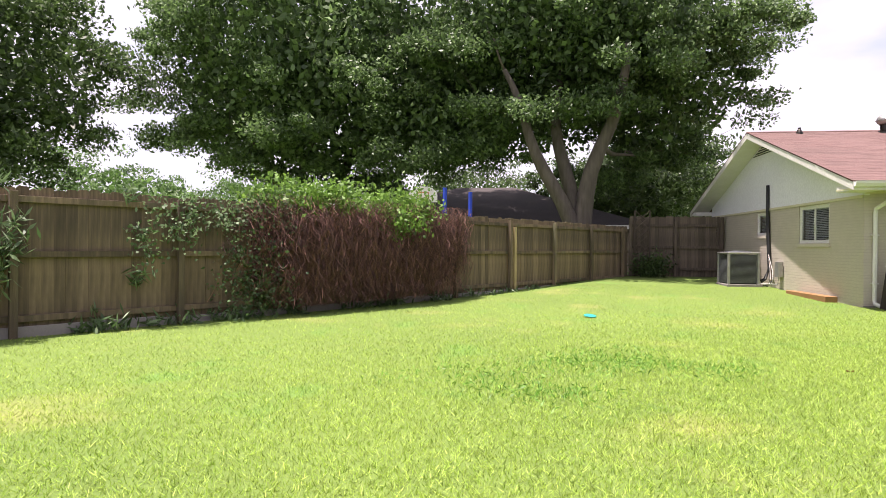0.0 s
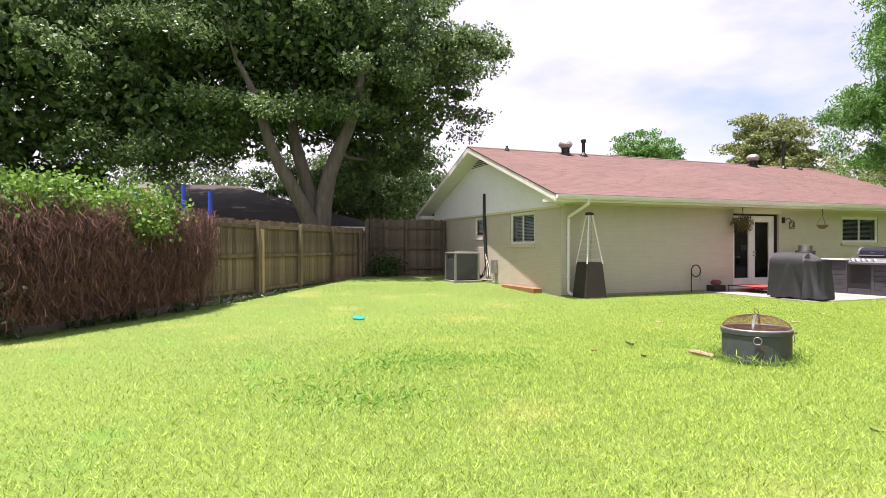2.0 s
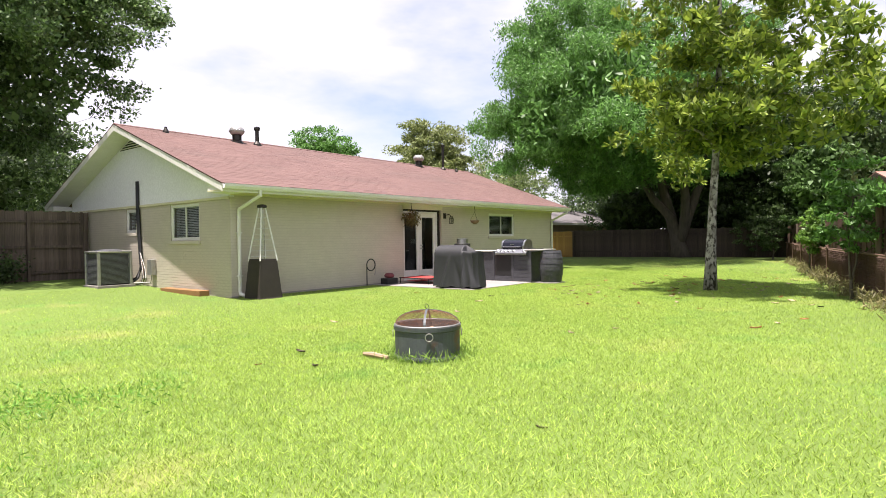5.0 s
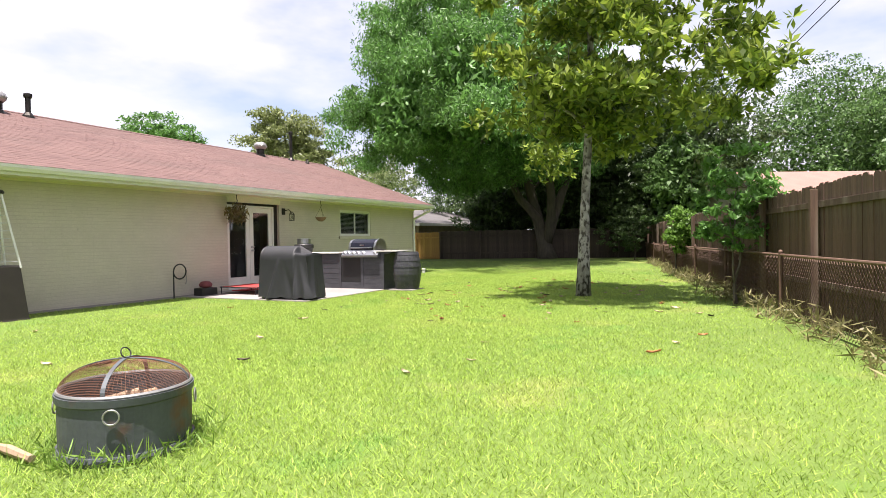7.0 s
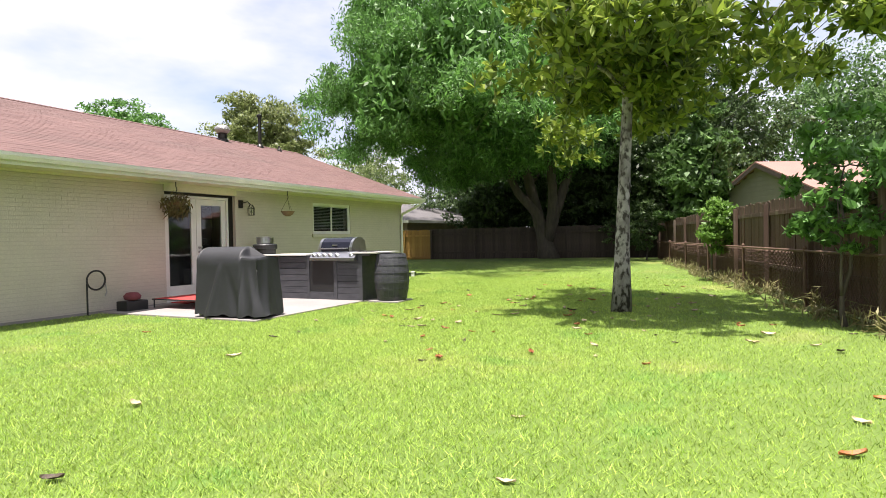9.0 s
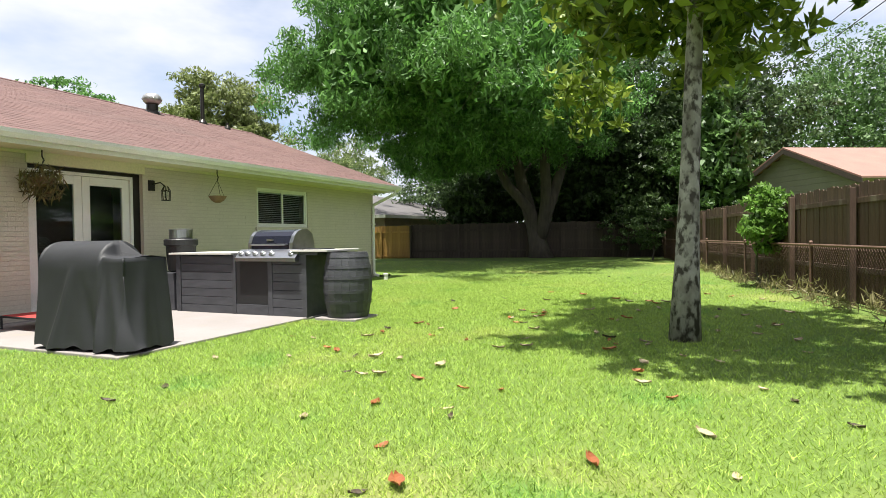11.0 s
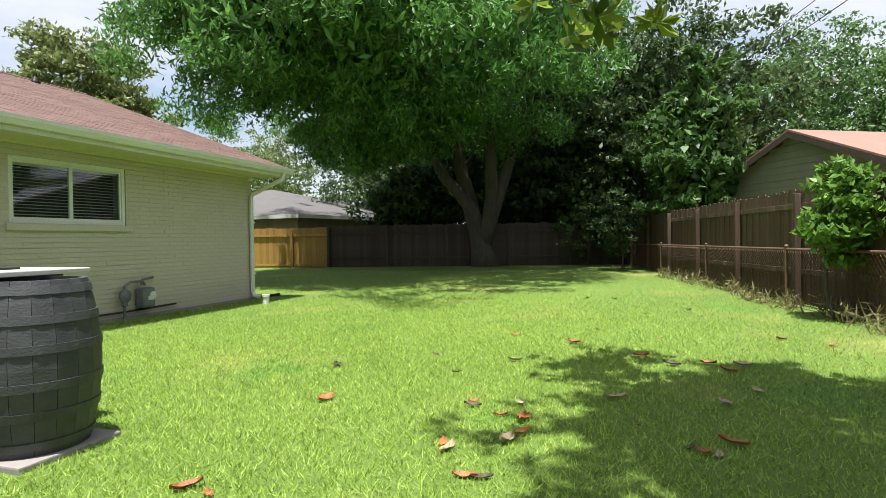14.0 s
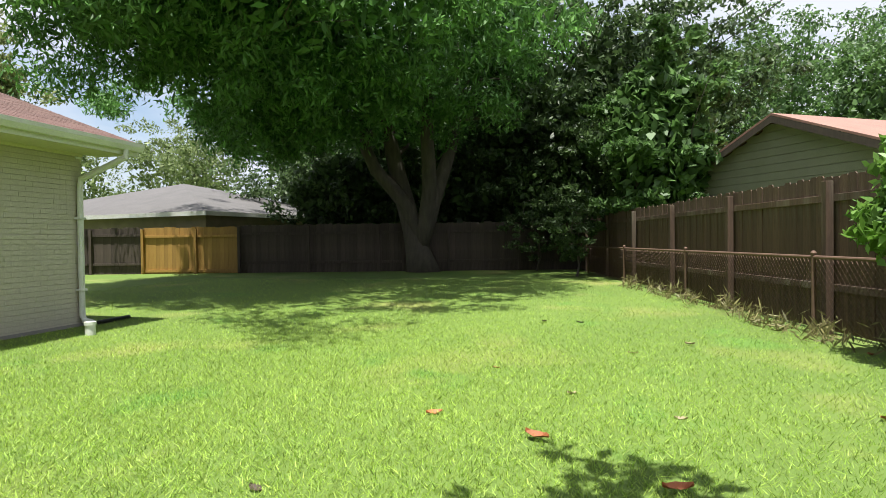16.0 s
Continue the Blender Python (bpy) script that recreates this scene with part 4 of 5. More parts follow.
r9 = np.random.default_rng(9)
quads = []
for n_strand in range(4600):
    s0 = r9.uniform(9.7, 15.0)
    edge = min((s0 - 9.3) / 1.0, (15.5 - s0) / 1.4, 1.0)
    z0 = r9.uniform(1.35, 2.02)
    if r9.random() < 0.55 * max(0.0, math.sin(2.6 * s0) * math.sin(1.7 * s0 + 5 * z0)):
        continue
    z1 = max(z0 - r9.uniform(0.3, 1.65) * (0.45 + 0.55 * edge), 0.12)
    bulge = r9.uniform(0.1, 0.55) * max(edge, 0.25)
    k = 6
    t = np.linspace(0, 1, k + 1)
    ss = s0 + np.cumsum(np.r_[0, r9.normal(size=k) * 0.17])
    oo = 0.05 + bulge * np.sin(np.pi * np.clip(t * 0.75 + 0.12, 0, 1)) + r9.normal(size=k + 1) * 0.025
    zz = np.minimum(z0 + (z1 - z0) * t + r9.normal(size=k + 1) * 0.09, 2.1)
    if n_strand % 12:
        turn = np.cumsum(np.r_[r9.uniform(0, 6.28), r9.normal(size=k - 1) * 0.85])
        ss = s0 + np.r_[0, np.cumsum(np.cos(turn))] * 0.12
        zz = np.clip(z1 + 0.3 + np.r_[0, np.cumsum(np.sin(turn))] * 0.13, 0.15, 2.1)
        oo = oo + 0.05
    p = np.stack([LF0[0] + 0.5941 * ss + 0.8044 * oo, LF0[1] + 0.8044 * ss - 0.5941 * oo, zz], 1)
    rad = r9.uniform(0.0025, 0.0065)
    e1, e2 = np.array([0.5941, 0.8044, 0]), np.array([0.8044, -0.5941, 0.0])
    off = [rad * (math.cos(a) * e1 + math.sin(a) * e2) for a in (0.5, 2.6, 4.7)]
    for i in range(k):
        for j in range(3):
            a_, b_ = off[j], off[(j + 1) % 3]
            quads.append([p[i] + a_, p[i] + b_, p[i + 1] + b_, p[i + 1] + a_])
quads = np.array(quads)
run_s = (quads[:, 0, 0] - LF0[0]) * 0.5941 + (quads[:, 0, 1] - LF0[1]) * 0.8044
vine = thing("dead_vine", Matrix.Identity(4), "thick tangle of dead reddish-brown vines over the fence", "vine")
for lo in np.arange(8.5, 17.0, 0.5):
    here = quads[(run_s >= lo) & (run_s < lo + 0.5)]
    if len(here):
        tangle = new("twig_tangle", arrays_mesh("twig_tangle", here, 4, TWIG))
        tangle.parent = vine
        tagged(tangle, kind="stuff")

foliage("weeds", "darker green weed patch in the lawn", "plant",
        [((x + rv.gauss(0, 0.35), y + rv.gauss(0, 0.25), 0.03), (0.42, 0.3, 0.03), 46) for x, y in ((-3.35, 9.0), (-3.0, 8.5), (-4.4, 7.85), (-4.1, 7.6), (-2.2, 8.4), (-3.1, 9.1)) for _ in range(6)],
        (0.07, 0.011), leaves("dark_weed", (0.15, 0.34, 0.045), (0.21, 0.42, 0.065)), 76, droop=-0.6)
foliage("weeds", "long grass left round the fire pit", "plant",
        [((0.53 + 0.41 * math.cos(a), 7.52 + 0.41 * math.sin(a), 0.05), (0.12, 0.12, 0.06), 34) for a in [0.35 * i for i in range(18)]],
        (0.13, 0.01), leaves("pit_grass", (0.17, 0.3, 0.045), (0.25, 0.38, 0.07)), 77, droop=-1.4)

# ---- house fittings ----
FABRIC = material("black_cover_fabric", (0.015, 0.0155, 0.018), (0.022, 0.023, 0.027), rough=0.6, scale=4, fine=200, bump=0.2, bump_scale=12)
PAINT_K = material("charcoal_painted_wood", (0.066, 0.067, 0.076), (0.04, 0.041, 0.048), rough=0.55, scale=4, fine=50, bump=0.3, bump_scale=30, stretch=(3, 1, 3), per_object=0.15)
GRAPH = material("graphite_metal", (0.15, 0.158, 0.175), rough=0.45, metal=0.4, scale=6, bump=0.05)
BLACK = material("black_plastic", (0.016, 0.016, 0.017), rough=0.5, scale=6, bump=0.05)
RUST = material("rusted_steel", (0.2, 0.085, 0.045), (0.1, 0.045, 0.03), rough=0.85, scale=8, fine=60, bump=0.3, bump_scale=60, spots=((0.3, 0.15, 0.08), 0.55, 0.75, 12))
PIT = material("weathered_steel_drum", (0.1, 0.115, 0.125), (0.07, 0.078, 0.085), rough=0.6, metal=0.25, scale=5, fine=50, bump=0.2, bump_scale=30, spots=((0.13, 0.06, 0.035), 0.56, 0.68, 3.5))
RED = material("red_fabric", (0.5, 0.045, 0.04), rough=0.8, scale=6, fine=120, bump=0.15)
TIMBER = material("orange_timber", (0.3, 0.155, 0.06), (0.2, 0.1, 0.04), rough=0.75, scale=4, stretch=(1, 0.3, 1))
BROWN_C = material("dark_brown_cover", (0.032, 0.024, 0.02), rough=0.7, scale=5, fine=90, bump=0.1)
WICKER = material("coconut_fibre", (0.26, 0.17, 0.09), (0.18, 0.11, 0.06), rough=0.95, scale=20, bump=0.6, bump_scale=90)
FERN = leaves("withered_fern", (0.13, 0.1, 0.04), (0.2, 0.17, 0.06))
BLUE = material("blue_foam", (0.02, 0.07, 0.55), rough=0.6, scale=5, bump=0.05)
GREYM = material("galvanised_metal", (0.45, 0.45, 0.44), (0.35, 0.34, 0.33), rough=0.45, metal=0.7, scale=10, bump=0.05)
RUSTY_W = material("rusty_wire", (0.19, 0.115, 0.085), (0.13, 0.075, 0.055), rough=0.7, metal=0.3, scale=10, bump=0)
STONE = material("pale_counter_tile", (0.62, 0.6, 0.56), (0.54, 0.52, 0.48), rough=0.4, scale=6, fine=80, bump=0.08)

# louvred gable vent
vent = thing("gable_vent", pose(X0 - 0.03, RY, RZ - 0.24), "triangular dark louvred vent at the gable top", "vent")
bm = bmesh.new()
vs = [[bm.verts.new((x, y, z)) for y, z in ((-0.95, -0.36), (0.95, -0.36), (0, -0.01))] for x in (0.0, -0.012)]
bm.faces.new(vs[0])
bm.faces.new(vs[1][::-1])
for i in range(3):
    bm.faces.new((vs[0][i], vs[0][(i + 1) % 3], vs[1][(i + 1) % 3], vs[1][i]))
# dark triangle painted as the shade between the louvres
part("backing", bm, INNER_SHADE, vent)
for i in range(5):
    z = -0.34 + 0.066 * i
    hw_ = 0.93 * (-z) / 0.36
    part("slat", boxed(-0.05, -hw_ + 0.03, z, -0.014, hw_ - 0.03, z + 0.016), TRIM, vent)

# roof vents and pipes
def on_roof(y):
    return EZ + (y - EY0) * PITCH


def turbine(x, y, label):
    root = thing("roof_turbine", pose(x, y, on_roof(y)), label, "roof vent")
    part("base", lathed([(0.2, -0.08), (0.17, 0.02), (0.14, 0.05), (0.14, 0.2), (0.16, 0.22)], 18), METAL_D, root)
    head = part("head", lathed([(0.15, 0.22), (0.21, 0.27), (0.235, 0.34), (0.21, 0.42), (0.14, 0.47), (0.03, 0.49)], 18), GREYM, root, "pale metal turbine head", smooth=True)
    for i in range(16):
        a = 2 * math.pi * i / 16
        part("fin", tubed([(0.16 * math.cos(a), 0.16 * math.sin(a), 0.23), (0.243 * math.cos(a + 0.2), 0.243 * math.sin(a + 0.2), 0.34), (0.14 * math.cos(a + 0.3), 0.14 * math.sin(a + 0.3), 0.475)], 0.008, 4), GREYM, head)


def roof_pipe(x, y, h, r, cap, label):
    root = thing("vent_pipe", pose(x, y, on_roof(y)), label, "roof pipe")
    part("flashing", lathed([(r * 2.6, -0.08), (r * 2.2, 0.02), (r * 1.25, 0.1), (r * 1.05, 0.11)], 14), METAL_D, root)
    part("pipe", lathed([(r, -0.05), (r, h), (r * 0.8, h), (r * 0.8, h - 0.02)], 14), METAL_D, root)
    if cap:
        part("cap", lathed([(r * 1.5, h - 0.09), (r * 1.6, h - 0.05), (r * 1.6, h), (r * 0.6, h + 0.03)], 14), METAL_D, root)


turbine(6.08, 19.97, "roof turbine vent with pale head on dark base")
turbine(14.75, 19.97, "roof turbine vent on the red shingles")
roof_pipe(6.78, 19.93, 0.56, 0.06, True, "dark metal flue pipe with a cap")
roof_pipe(16.45, 20.0, 1.1, 0.055, True, "tall dark metal flue pipe with a cap")
roof_pipe(3.84, 20.0, 0.16, 0.04, False, "short dark plumbing vent pipe")
roof_pipe(17.3, 19.9, 0.18, 0.04, False, "short dark plumbing vent pipe")

# refrigerant lines up the gable
lines = thing("pipe_bundle", pose(X0 - 0.06, 20.1, 0.06), "black insulated pipe bundle running up the gable wall", "pipes")
for k, dy in enumerate((-0.035, 0.035)):
    part("pipe", tubed([(-0.25, 0.1 - 0.3 * k, 0.22), (-0.12, -0.05 - 0.1 * k, 0.3), (-0.01, -0.12 + dy, 0.6), (0.0, -0.02 + dy, 1.3), (0.0, 0.05 + dy, 2.2), (0.0, 0.05 + dy, 2.96)], [0.03, 0.03, 0.033, 0.035, 0.035, 0.03], 8), BLACK, lines, smooth=True)
for k in range(5):
    s = 0.05 * k
    part("cable", tubed([(-0.03, -0.1, 1.0), (-0.05, -0.22 - s, 0.55), (-0.07, -0.3 - s, 0.3), (-0.09, -0.22 - s, 0.1 + 0.02 * k), (-0.12, 0.1, 0.12)], 0.008, 5), (BLACK, TRIM, RUSTY_W)[k % 3], lines)

timber = part("timber", boxed(X0 - 0.32, 16.5, 0.0, X0 - 0.06, 18.4, 0.16, 0.008), TIMBER)
tagged(timber, "orange-brown timber box lying along the brick", "timber")

# air conditioner
ac = thing("air_conditioner", pose(2.35, 20.3, 0.14), "grey outdoor air conditioning unit with slatted sides", "air conditioner")
part("pad", boxed(-0.46, -0.46, -0.05, 0.5, 0.46, 0.07, 0.01), CONCRETE, ac)
part("core", boxed(-0.36, -0.36, 0.08, 0.36, 0.36, 0.9), BLACK, ac)
for sx in (-1, 1):
    for sy in (-1, 1):
        part("corner_post", boxed(sx * 0.4 - 0.035, sy * 0.4 - 0.035, 0.07, sx * 0.4 + 0.035, sy * 0.4 + 0.035, 0.94, 0.015), GREYM, ac)
part("top", boxed(-0.44, -0.44, 0.92, 0.44, 0.44, 0.98, 0.025), GREYM, ac)
part("fan_grille", lathed([(0.34, 0.975), (0.33, 1.0), (0.1, 1.02), (0.05, 1.02)], 24), GRAPH, ac)
for i in range(26):
    z = 0.11 + 0.031 * i
    bm = bmesh.new()
    for a in ((-0.37, -0.405, 0.37, -0.385), (-0.37, 0.385, 0.37, 0.405), (-0.405, -0.37, -0.385, 0.37), (0.385, -0.37, 0.405, 0.37)):
        box(bm, a[0], a[1], z, a[2], a[3], z + 0.02)
    part("slat", bm, GRAPH, ac)
eb = thing("electric_box", pose(X0 - 0.03, 19.35, 0.45), "grey electrical disconnect box on the brick", "electrical box")
part("box", boxed(-0.12, -0.12, 0, 0, 0.12, 0.42, 0.01), GREYM, eb)
part("conduit", tubed([(-0.06, 0, 0.01), (-0.06, 0.05, -0.2), (-0.4, 0.3, -0.2)], 0.014, 6), GREYM, eb)

# patio heater
heater = thing("patio_heater", pose(3.62, 15.1, ground_z(3.6, 15.1)), "pyramid patio heater with white poles and dark brown base", "patio heater")
bm = bmesh.new()
ring = []
for hw_, z in ((0.31, 0.0), (0.3, 0.03), (0.225, 0.88), (0.215, 0.9)):
    ring.append([bm.verts.new((sx * hw_, sy * hw_, z)) for sx, sy in ((-1, -1), (1, -1), (1, 1), (-1, 1))])
for a, b in zip(ring, ring[1:]):
    for i in range(4):
        bm.faces.new((a[i], a[(i + 1) % 4], b[(i + 1) % 4], b[i]))
bm.faces.new(ring[0][::-1])
bm.faces.new(ring[-1])
part("base", bm, BROWN_C, heater)
for sx in (-1, 1):
    for sy in (-1, 1):
        part("pole", tubed([(sx * 0.23, sy * 0.23, 0.86), (sx * 0.05, sy * 0.05, 2.1)], 0.017, 8), TRIM, heater, "white metal pole")
part("tube", tubed([(0, 0, 0.87), (0, 0, 2.05)], 0.05, 14), GLASS, heater)
MESHY = material("pale_mesh_panel", (0.6, 0.6, 0.6), rough=0.5, scale=10, bump=0)
for k in range(4):
    for i in range(9):
        f = (i + 0.5) / 9
        z = 0.9 + 1.15 * f
        q = 0.222 - 0.175 * f
        w_ = part("guard_wire", tubed([(-q, -q - 0.004, z), (q, -q - 0.004, z)], 0.004, 4), MESHY, heater)
        w_.matrix_basis = pose(0, 0, 0, 0, 0, 90 * k)
part("top", lathed([(0.1, 2.08), (0.12, 2.1), (0.1, 2.14), (0.03, 2.16)], 16), METAL_D, heater)

# hose hook
hook = thing("hose_stand", pose(7.3, 15.5, ground_z(7.3, 15.5)), "black iron hose stand with a round loop", "garden stand")
part("stake", tubed([(0, 0, -0.1), (0, 0, 0.55)], 0.015, 8), BLACK, hook)
part("loop", tubed([(0.165 - 0.165 * math.cos(2 * math.pi * i / 24), 0, 0.6 + 0.165 * math.sin(2 * math.pi * i / 24)) for i in range(25)], 0.016, 7), BLACK, hook)
part("hose_end", tubed([(0.33, 0, 0.58), (0.36, 0.03, 0.5), (0.39, 0.05, 0.38), (0.36, 0.06, 0.3)], 0.01, 6), GREYM, hook)

# wall lantern
lamp = thing("wall_lantern", pose(11.1, Y0 - 0.01, 1.97), "dark metal wall lantern with a wire cage", "wall lamp")
part("plate", boxed(-0.14, -0.03, 0.02, -0.02, 0.0, 0.2, 0.006), METAL_D, lamp)
part("arm", tubed([(-0.08, -0.02, 0.13), (-0.02, -0.16, 0.16), (0.06, -0.17, 0.1)], 0.013, 7), METAL_D, lamp)
part("bulb", lathed([(0.02, -0.1), (0.035, -0.06), (0.03, 0.0), (0.015, 0.04)], 12), GLASS, lamp).matrix_basis = pose(0.08, -0.17, 0)
for i in range(8):
    a = 2 * math.pi * i / 8
    part("cage_wire", tubed([(0.08 + 0.03 * math.cos(a), -0.17 + 0.03 * math.sin(a), 0.1), (0.08 + 0.075 * math.cos(a), -0.17 + 0.075 * math.sin(a), 0.02), (0.08 + 0.065 * math.cos(a), -0.17 + 0.065 * math.sin(a), -0.14)], 0.006, 5), METAL_D, lamp)
for z in (0.02, -0.14):
    part("cage_ring", tubed([(0.08 + 0.072 * math.cos(2 * math.pi * i / 16), -0.17 + 0.072 * math.sin(2 * math.pi * i / 16), z) for i in range(17)], 0.007, 5), METAL_D, lamp)


def basket(x, y, z, r, label, plant):
    root = thing("hanging_basket", pose(x, y, z), label, "hanging basket")
    part("pot", lathed([(r * 0.3, -r * 0.75), (r * 0.7, -r * 0.5), (r * 0.95, -r * 0.12), (r, 0), (r * 0.92, 0), (r * 0.85, -0.03)], 20), WICKER, root)
    part("hook", tubed([(0, 0, 2.41 - z), (0, 0, 2.32 - z), (0.025, 0, 2.27 - z), (0, 0, 2.22 - z)], 0.01, 6), BLACK, root)
    for i in range(3):
        a = 2.1 * i
        part("chain", tubed([(r * math.cos(a), r * math.sin(a), 0), (0, 0, 2.22 - z)], 0.004, 4), BLACK, root)
    if plant:
        rr = np.random.default_rng(81)
        d = rr.normal(size=(420, 3))
        d /= np.linalg.norm(d, axis=1, keepdims=True)
        c = d * [0.32, 0.32, 0.27] * rr.uniform(0.4, 1, 420)[:, None] + [0, 0, -0.08]
        ob = new("fern", arrays_mesh("fern", leaf_faces(rr, c, 0.16, 0.025, droop=1.2), 4, FERN))
        ob.parent = root


basket(9.0, 15.3, 2.02, 0.16, "hanging basket with a drooping withered fern", True)
basket(11.95, 15.05, 1.93, 0.16, "empty round coconut fibre hanging basket", False)

# gas meter
METER = material("dull_grey_meter_paint", (0.17, 0.175, 0.18), (0.12, 0.122, 0.125), rough=0.6, scale=7, bump=0.1)
gm = thing("gas_meter", pose(15.45, Y0 - 0.01, 0.0), "grey gas meter with pipes on the brick wall", "gas meter")
part("riser", tubed([(-0.22, -0.09, -0.05), (-0.22, -0.09, 0.5), (-0.1, -0.09, 0.56), (0.12, -0.09, 0.56), (0.16, -0.09, 0.5)], 0.02, 8), METER, gm)
part("body", boxed(0.02, -0.2, 0.16, 0.26, -0.03, 0.46, 0.04), METER, gm)
part("dial", lathed([(0.06, 0), (0.06, 0.02), (0.05, 0.025)], 16), TRIM, gm).matrix_basis = pose(0.2, -0.195, 0.34, 90, 0, 0)
part("regulator", lathed([(0.03, 0), (0.1, 0.03), (0.1, 0.06), (0.03, 0.09)], 16), METER, gm).matrix_basis = pose(-0.22, -0.06, 0.36, 90, 0, 0)
part("outlet", tubed([(0.1, -0.09, 0.5), (0.1, -0.09, 0.58), (0.3, -0.09, 0.6), (0.36, -0.05, 0.6)], 0.018, 8), METER, gm)
part("feed_pipe", tubed([(-0.75, -0.04, 0.12), (-0.22, -0.05, 0.12), (0.85, -0.04, 0.14)], 0.016, 6), BLACK, gm, "dark pipe along the wall foot")
part("tag", boxed(0.11, -0.215, 0.27, 0.22, -0.2, 0.33, 0.002), TRIM, gm)
part("valve", lathed([(0.02, 0), (0.045, 0.02), (0.045, 0.06), (0.02, 0.08)], 12), METER, gm).matrix_basis = pose(-0.22, -0.09, 0.2)
bucket = thing("drain_cap", pose(17.69, 14.83, 0), "white plastic drain cap standing in the lawn", "drain pipe")
part("pipe", lathed([(0.06, -0.1), (0.06, 0.13), (0.07, 0.13), (0.07, 0.17), (0.03, 0.175)], 16), TRIM, bucket)
part("spout_pipe", tubed([(X1 + 0.05, Y0 - 0.2, 0.04), (X1 + 0.75, Y0 - 0.1, 0.03)], 0.03, 8), BLACK, None)
tagged(bpy.data.objects["spout_pipe"], "black drain hose lying by the downspout", "hose")

# ---- fire pit ----
pit = thing("fire_pit", pose(0.53, 7.52, 0), "round dark steel fire pit with rusted mesh dome lid", "fire pit")
R_PIT = 0.365
part("bowl", lathed([(R_PIT - 0.03, 0.03), (R_PIT - 0.01, 0.03), (R_PIT - 0.008, 0.31), (R_PIT + 0.004, 0.32), (R_PIT + 0.006, 0.36), (R_PIT - 0.03, 0.36), (R_PIT - 0.035, 0.16), (0.05, 0.12)], 48), PIT, pit)
part("base_ring", lathed([(R_PIT - 0.04, 0.0), (R_PIT + 0.008, 0.0), (R_PIT + 0.014, 0.025), (R_PIT + 0.006, 0.05), (R_PIT - 0.02, 0.05)], 48), PIT, pit)
part("ash_bed", lathed([(R_PIT - 0.04, 0.165), (0.2, 0.185), (0.02, 0.19)], 24), material("grey_ash", (0.2, 0.17, 0.15), rough=1.0, scale=9, bump=0.6, bump_scale=40), pit)


def on_dome(a, t):
    """A place on the lid at compass angle a, t from its rim to its top."""
    r = (R_PIT - 0.012) * math.cos(t)
    return (r * math.cos(a), r * math.sin(a), 0.37 + 0.15 * math.sin(t))


part("dome_rim", tubed([on_dome(2 * math.pi * i / 40, 0) for i in range(41)], 0.011, 6), GREYM, pit, "grey steel lid rim")
for a in (0.62, 0.62 + math.pi / 2):
    bm = bmesh.new()
    for side in (0.0, math.pi):
        line = [on_dome(a + side, math.pi / 2 * i / 10) for i in range(11)]
        wide = [(0.012 * math.sin(a), -0.012 * math.cos(a))] * 11
        va = [bm.verts.new((p[0] + w[0], p[1] + w[1], p[2] + 0.006)) for p, w in zip(line, wide)]
        vb = [bm.verts.new((p[0] - w[0], p[1] - w[1], p[2] + 0.006)) for p, w in zip(line, wide)]
        vc = [bm.verts.new((p[0] + w[0], p[1] + w[1], p[2] + 0.002)) for p, w in zip(line, wide)]
        vd = [bm.verts.new((p[0] - w[0], p[1] - w[1], p[2] + 0.002)) for p, w in zip(line, wide)]
        for i in range(10):
            for q1, q2 in ((va, vb), (vd, vc), (vc, va), (vb, vd)):
                bm.faces.new((q1[i], q2[i], q2[i + 1], q1[i + 1]))
    part("dome_strap", bm, PIT, pit)
bm = bmesh.new()
for k in range(1, 30):
    t = math.pi / 2 * k / 30
    tube(bm, [on_dome(2 * math.pi * i / 30, t) for i in range(31)], 0.0011, 3, False)
for k in range(100):
    tube(bm, [on_dome(2 * math.pi * k / 100, math.pi / 2 * i / 7) for i in range(7)], 0.0011, 3, False)
part("dome_mesh", bm, RUST, pit, "fine rusted wire mesh", kind="stuff")
part("lifting_ring", tubed([(0.03 * math.cos(2 * math.pi * i / 20), 0.03 * math.sin(2 * math.pi * i / 20) * 0.5, 0.555 + 0.03 * math.sin(2 * math.pi * i / 20)) for i in range(21)], 0.004, 6), BLACK, pit)
for k in range(4):
    a = math.pi / 2 * k + 0.75
    h = part("ring_handle", tubed([(0.0, 0.04 * math.cos(2 * math.pi * i / 20), -0.04 + 0.04 * math.sin(2 * math.pi * i / 20)) for i in range(21)], 0.005, 6), GREYM, pit)
    h.matrix_basis = pose((R_PIT + 0.012) * math.cos(a), (R_PIT + 0.012) * math.sin(a), 0.31, 0, 0, math.degrees(a))
LOG = material("split_log", (0.42, 0.3, 0.2), (0.3, 0.2, 0.13), rough=0.9, scale=8, stretch=(1, 6, 6), bump=0.4)
for k, (a, b) in enumerate((((-0.22, -0.1, 0.22), (0.1, -0.2, 0.24)), ((-0.1, 0.15, 0.22), (0.24, 0.05, 0.25)), ((-0.2, 0.1, 0.25), (0.05, -0.05, 0.3)))):
    lg = thing("firewood_log", pose(0.53, 7.52, 0), "pale split firewood log in the fire pit", "log", "logs in the fire pit")
    part("log", tubed([a, b], [0.045, 0.04], 7), LOG, lg)
stick = part("stick", tubed([(0.14, 8.12, 0.03), (0.11, 7.95, 0.045), (0.09, 7.7, 0.04)], [0.02, 0.03, 0.022], 7), LOG)
tagged(stick, "pale broken branch lying on the lawn", "branch")

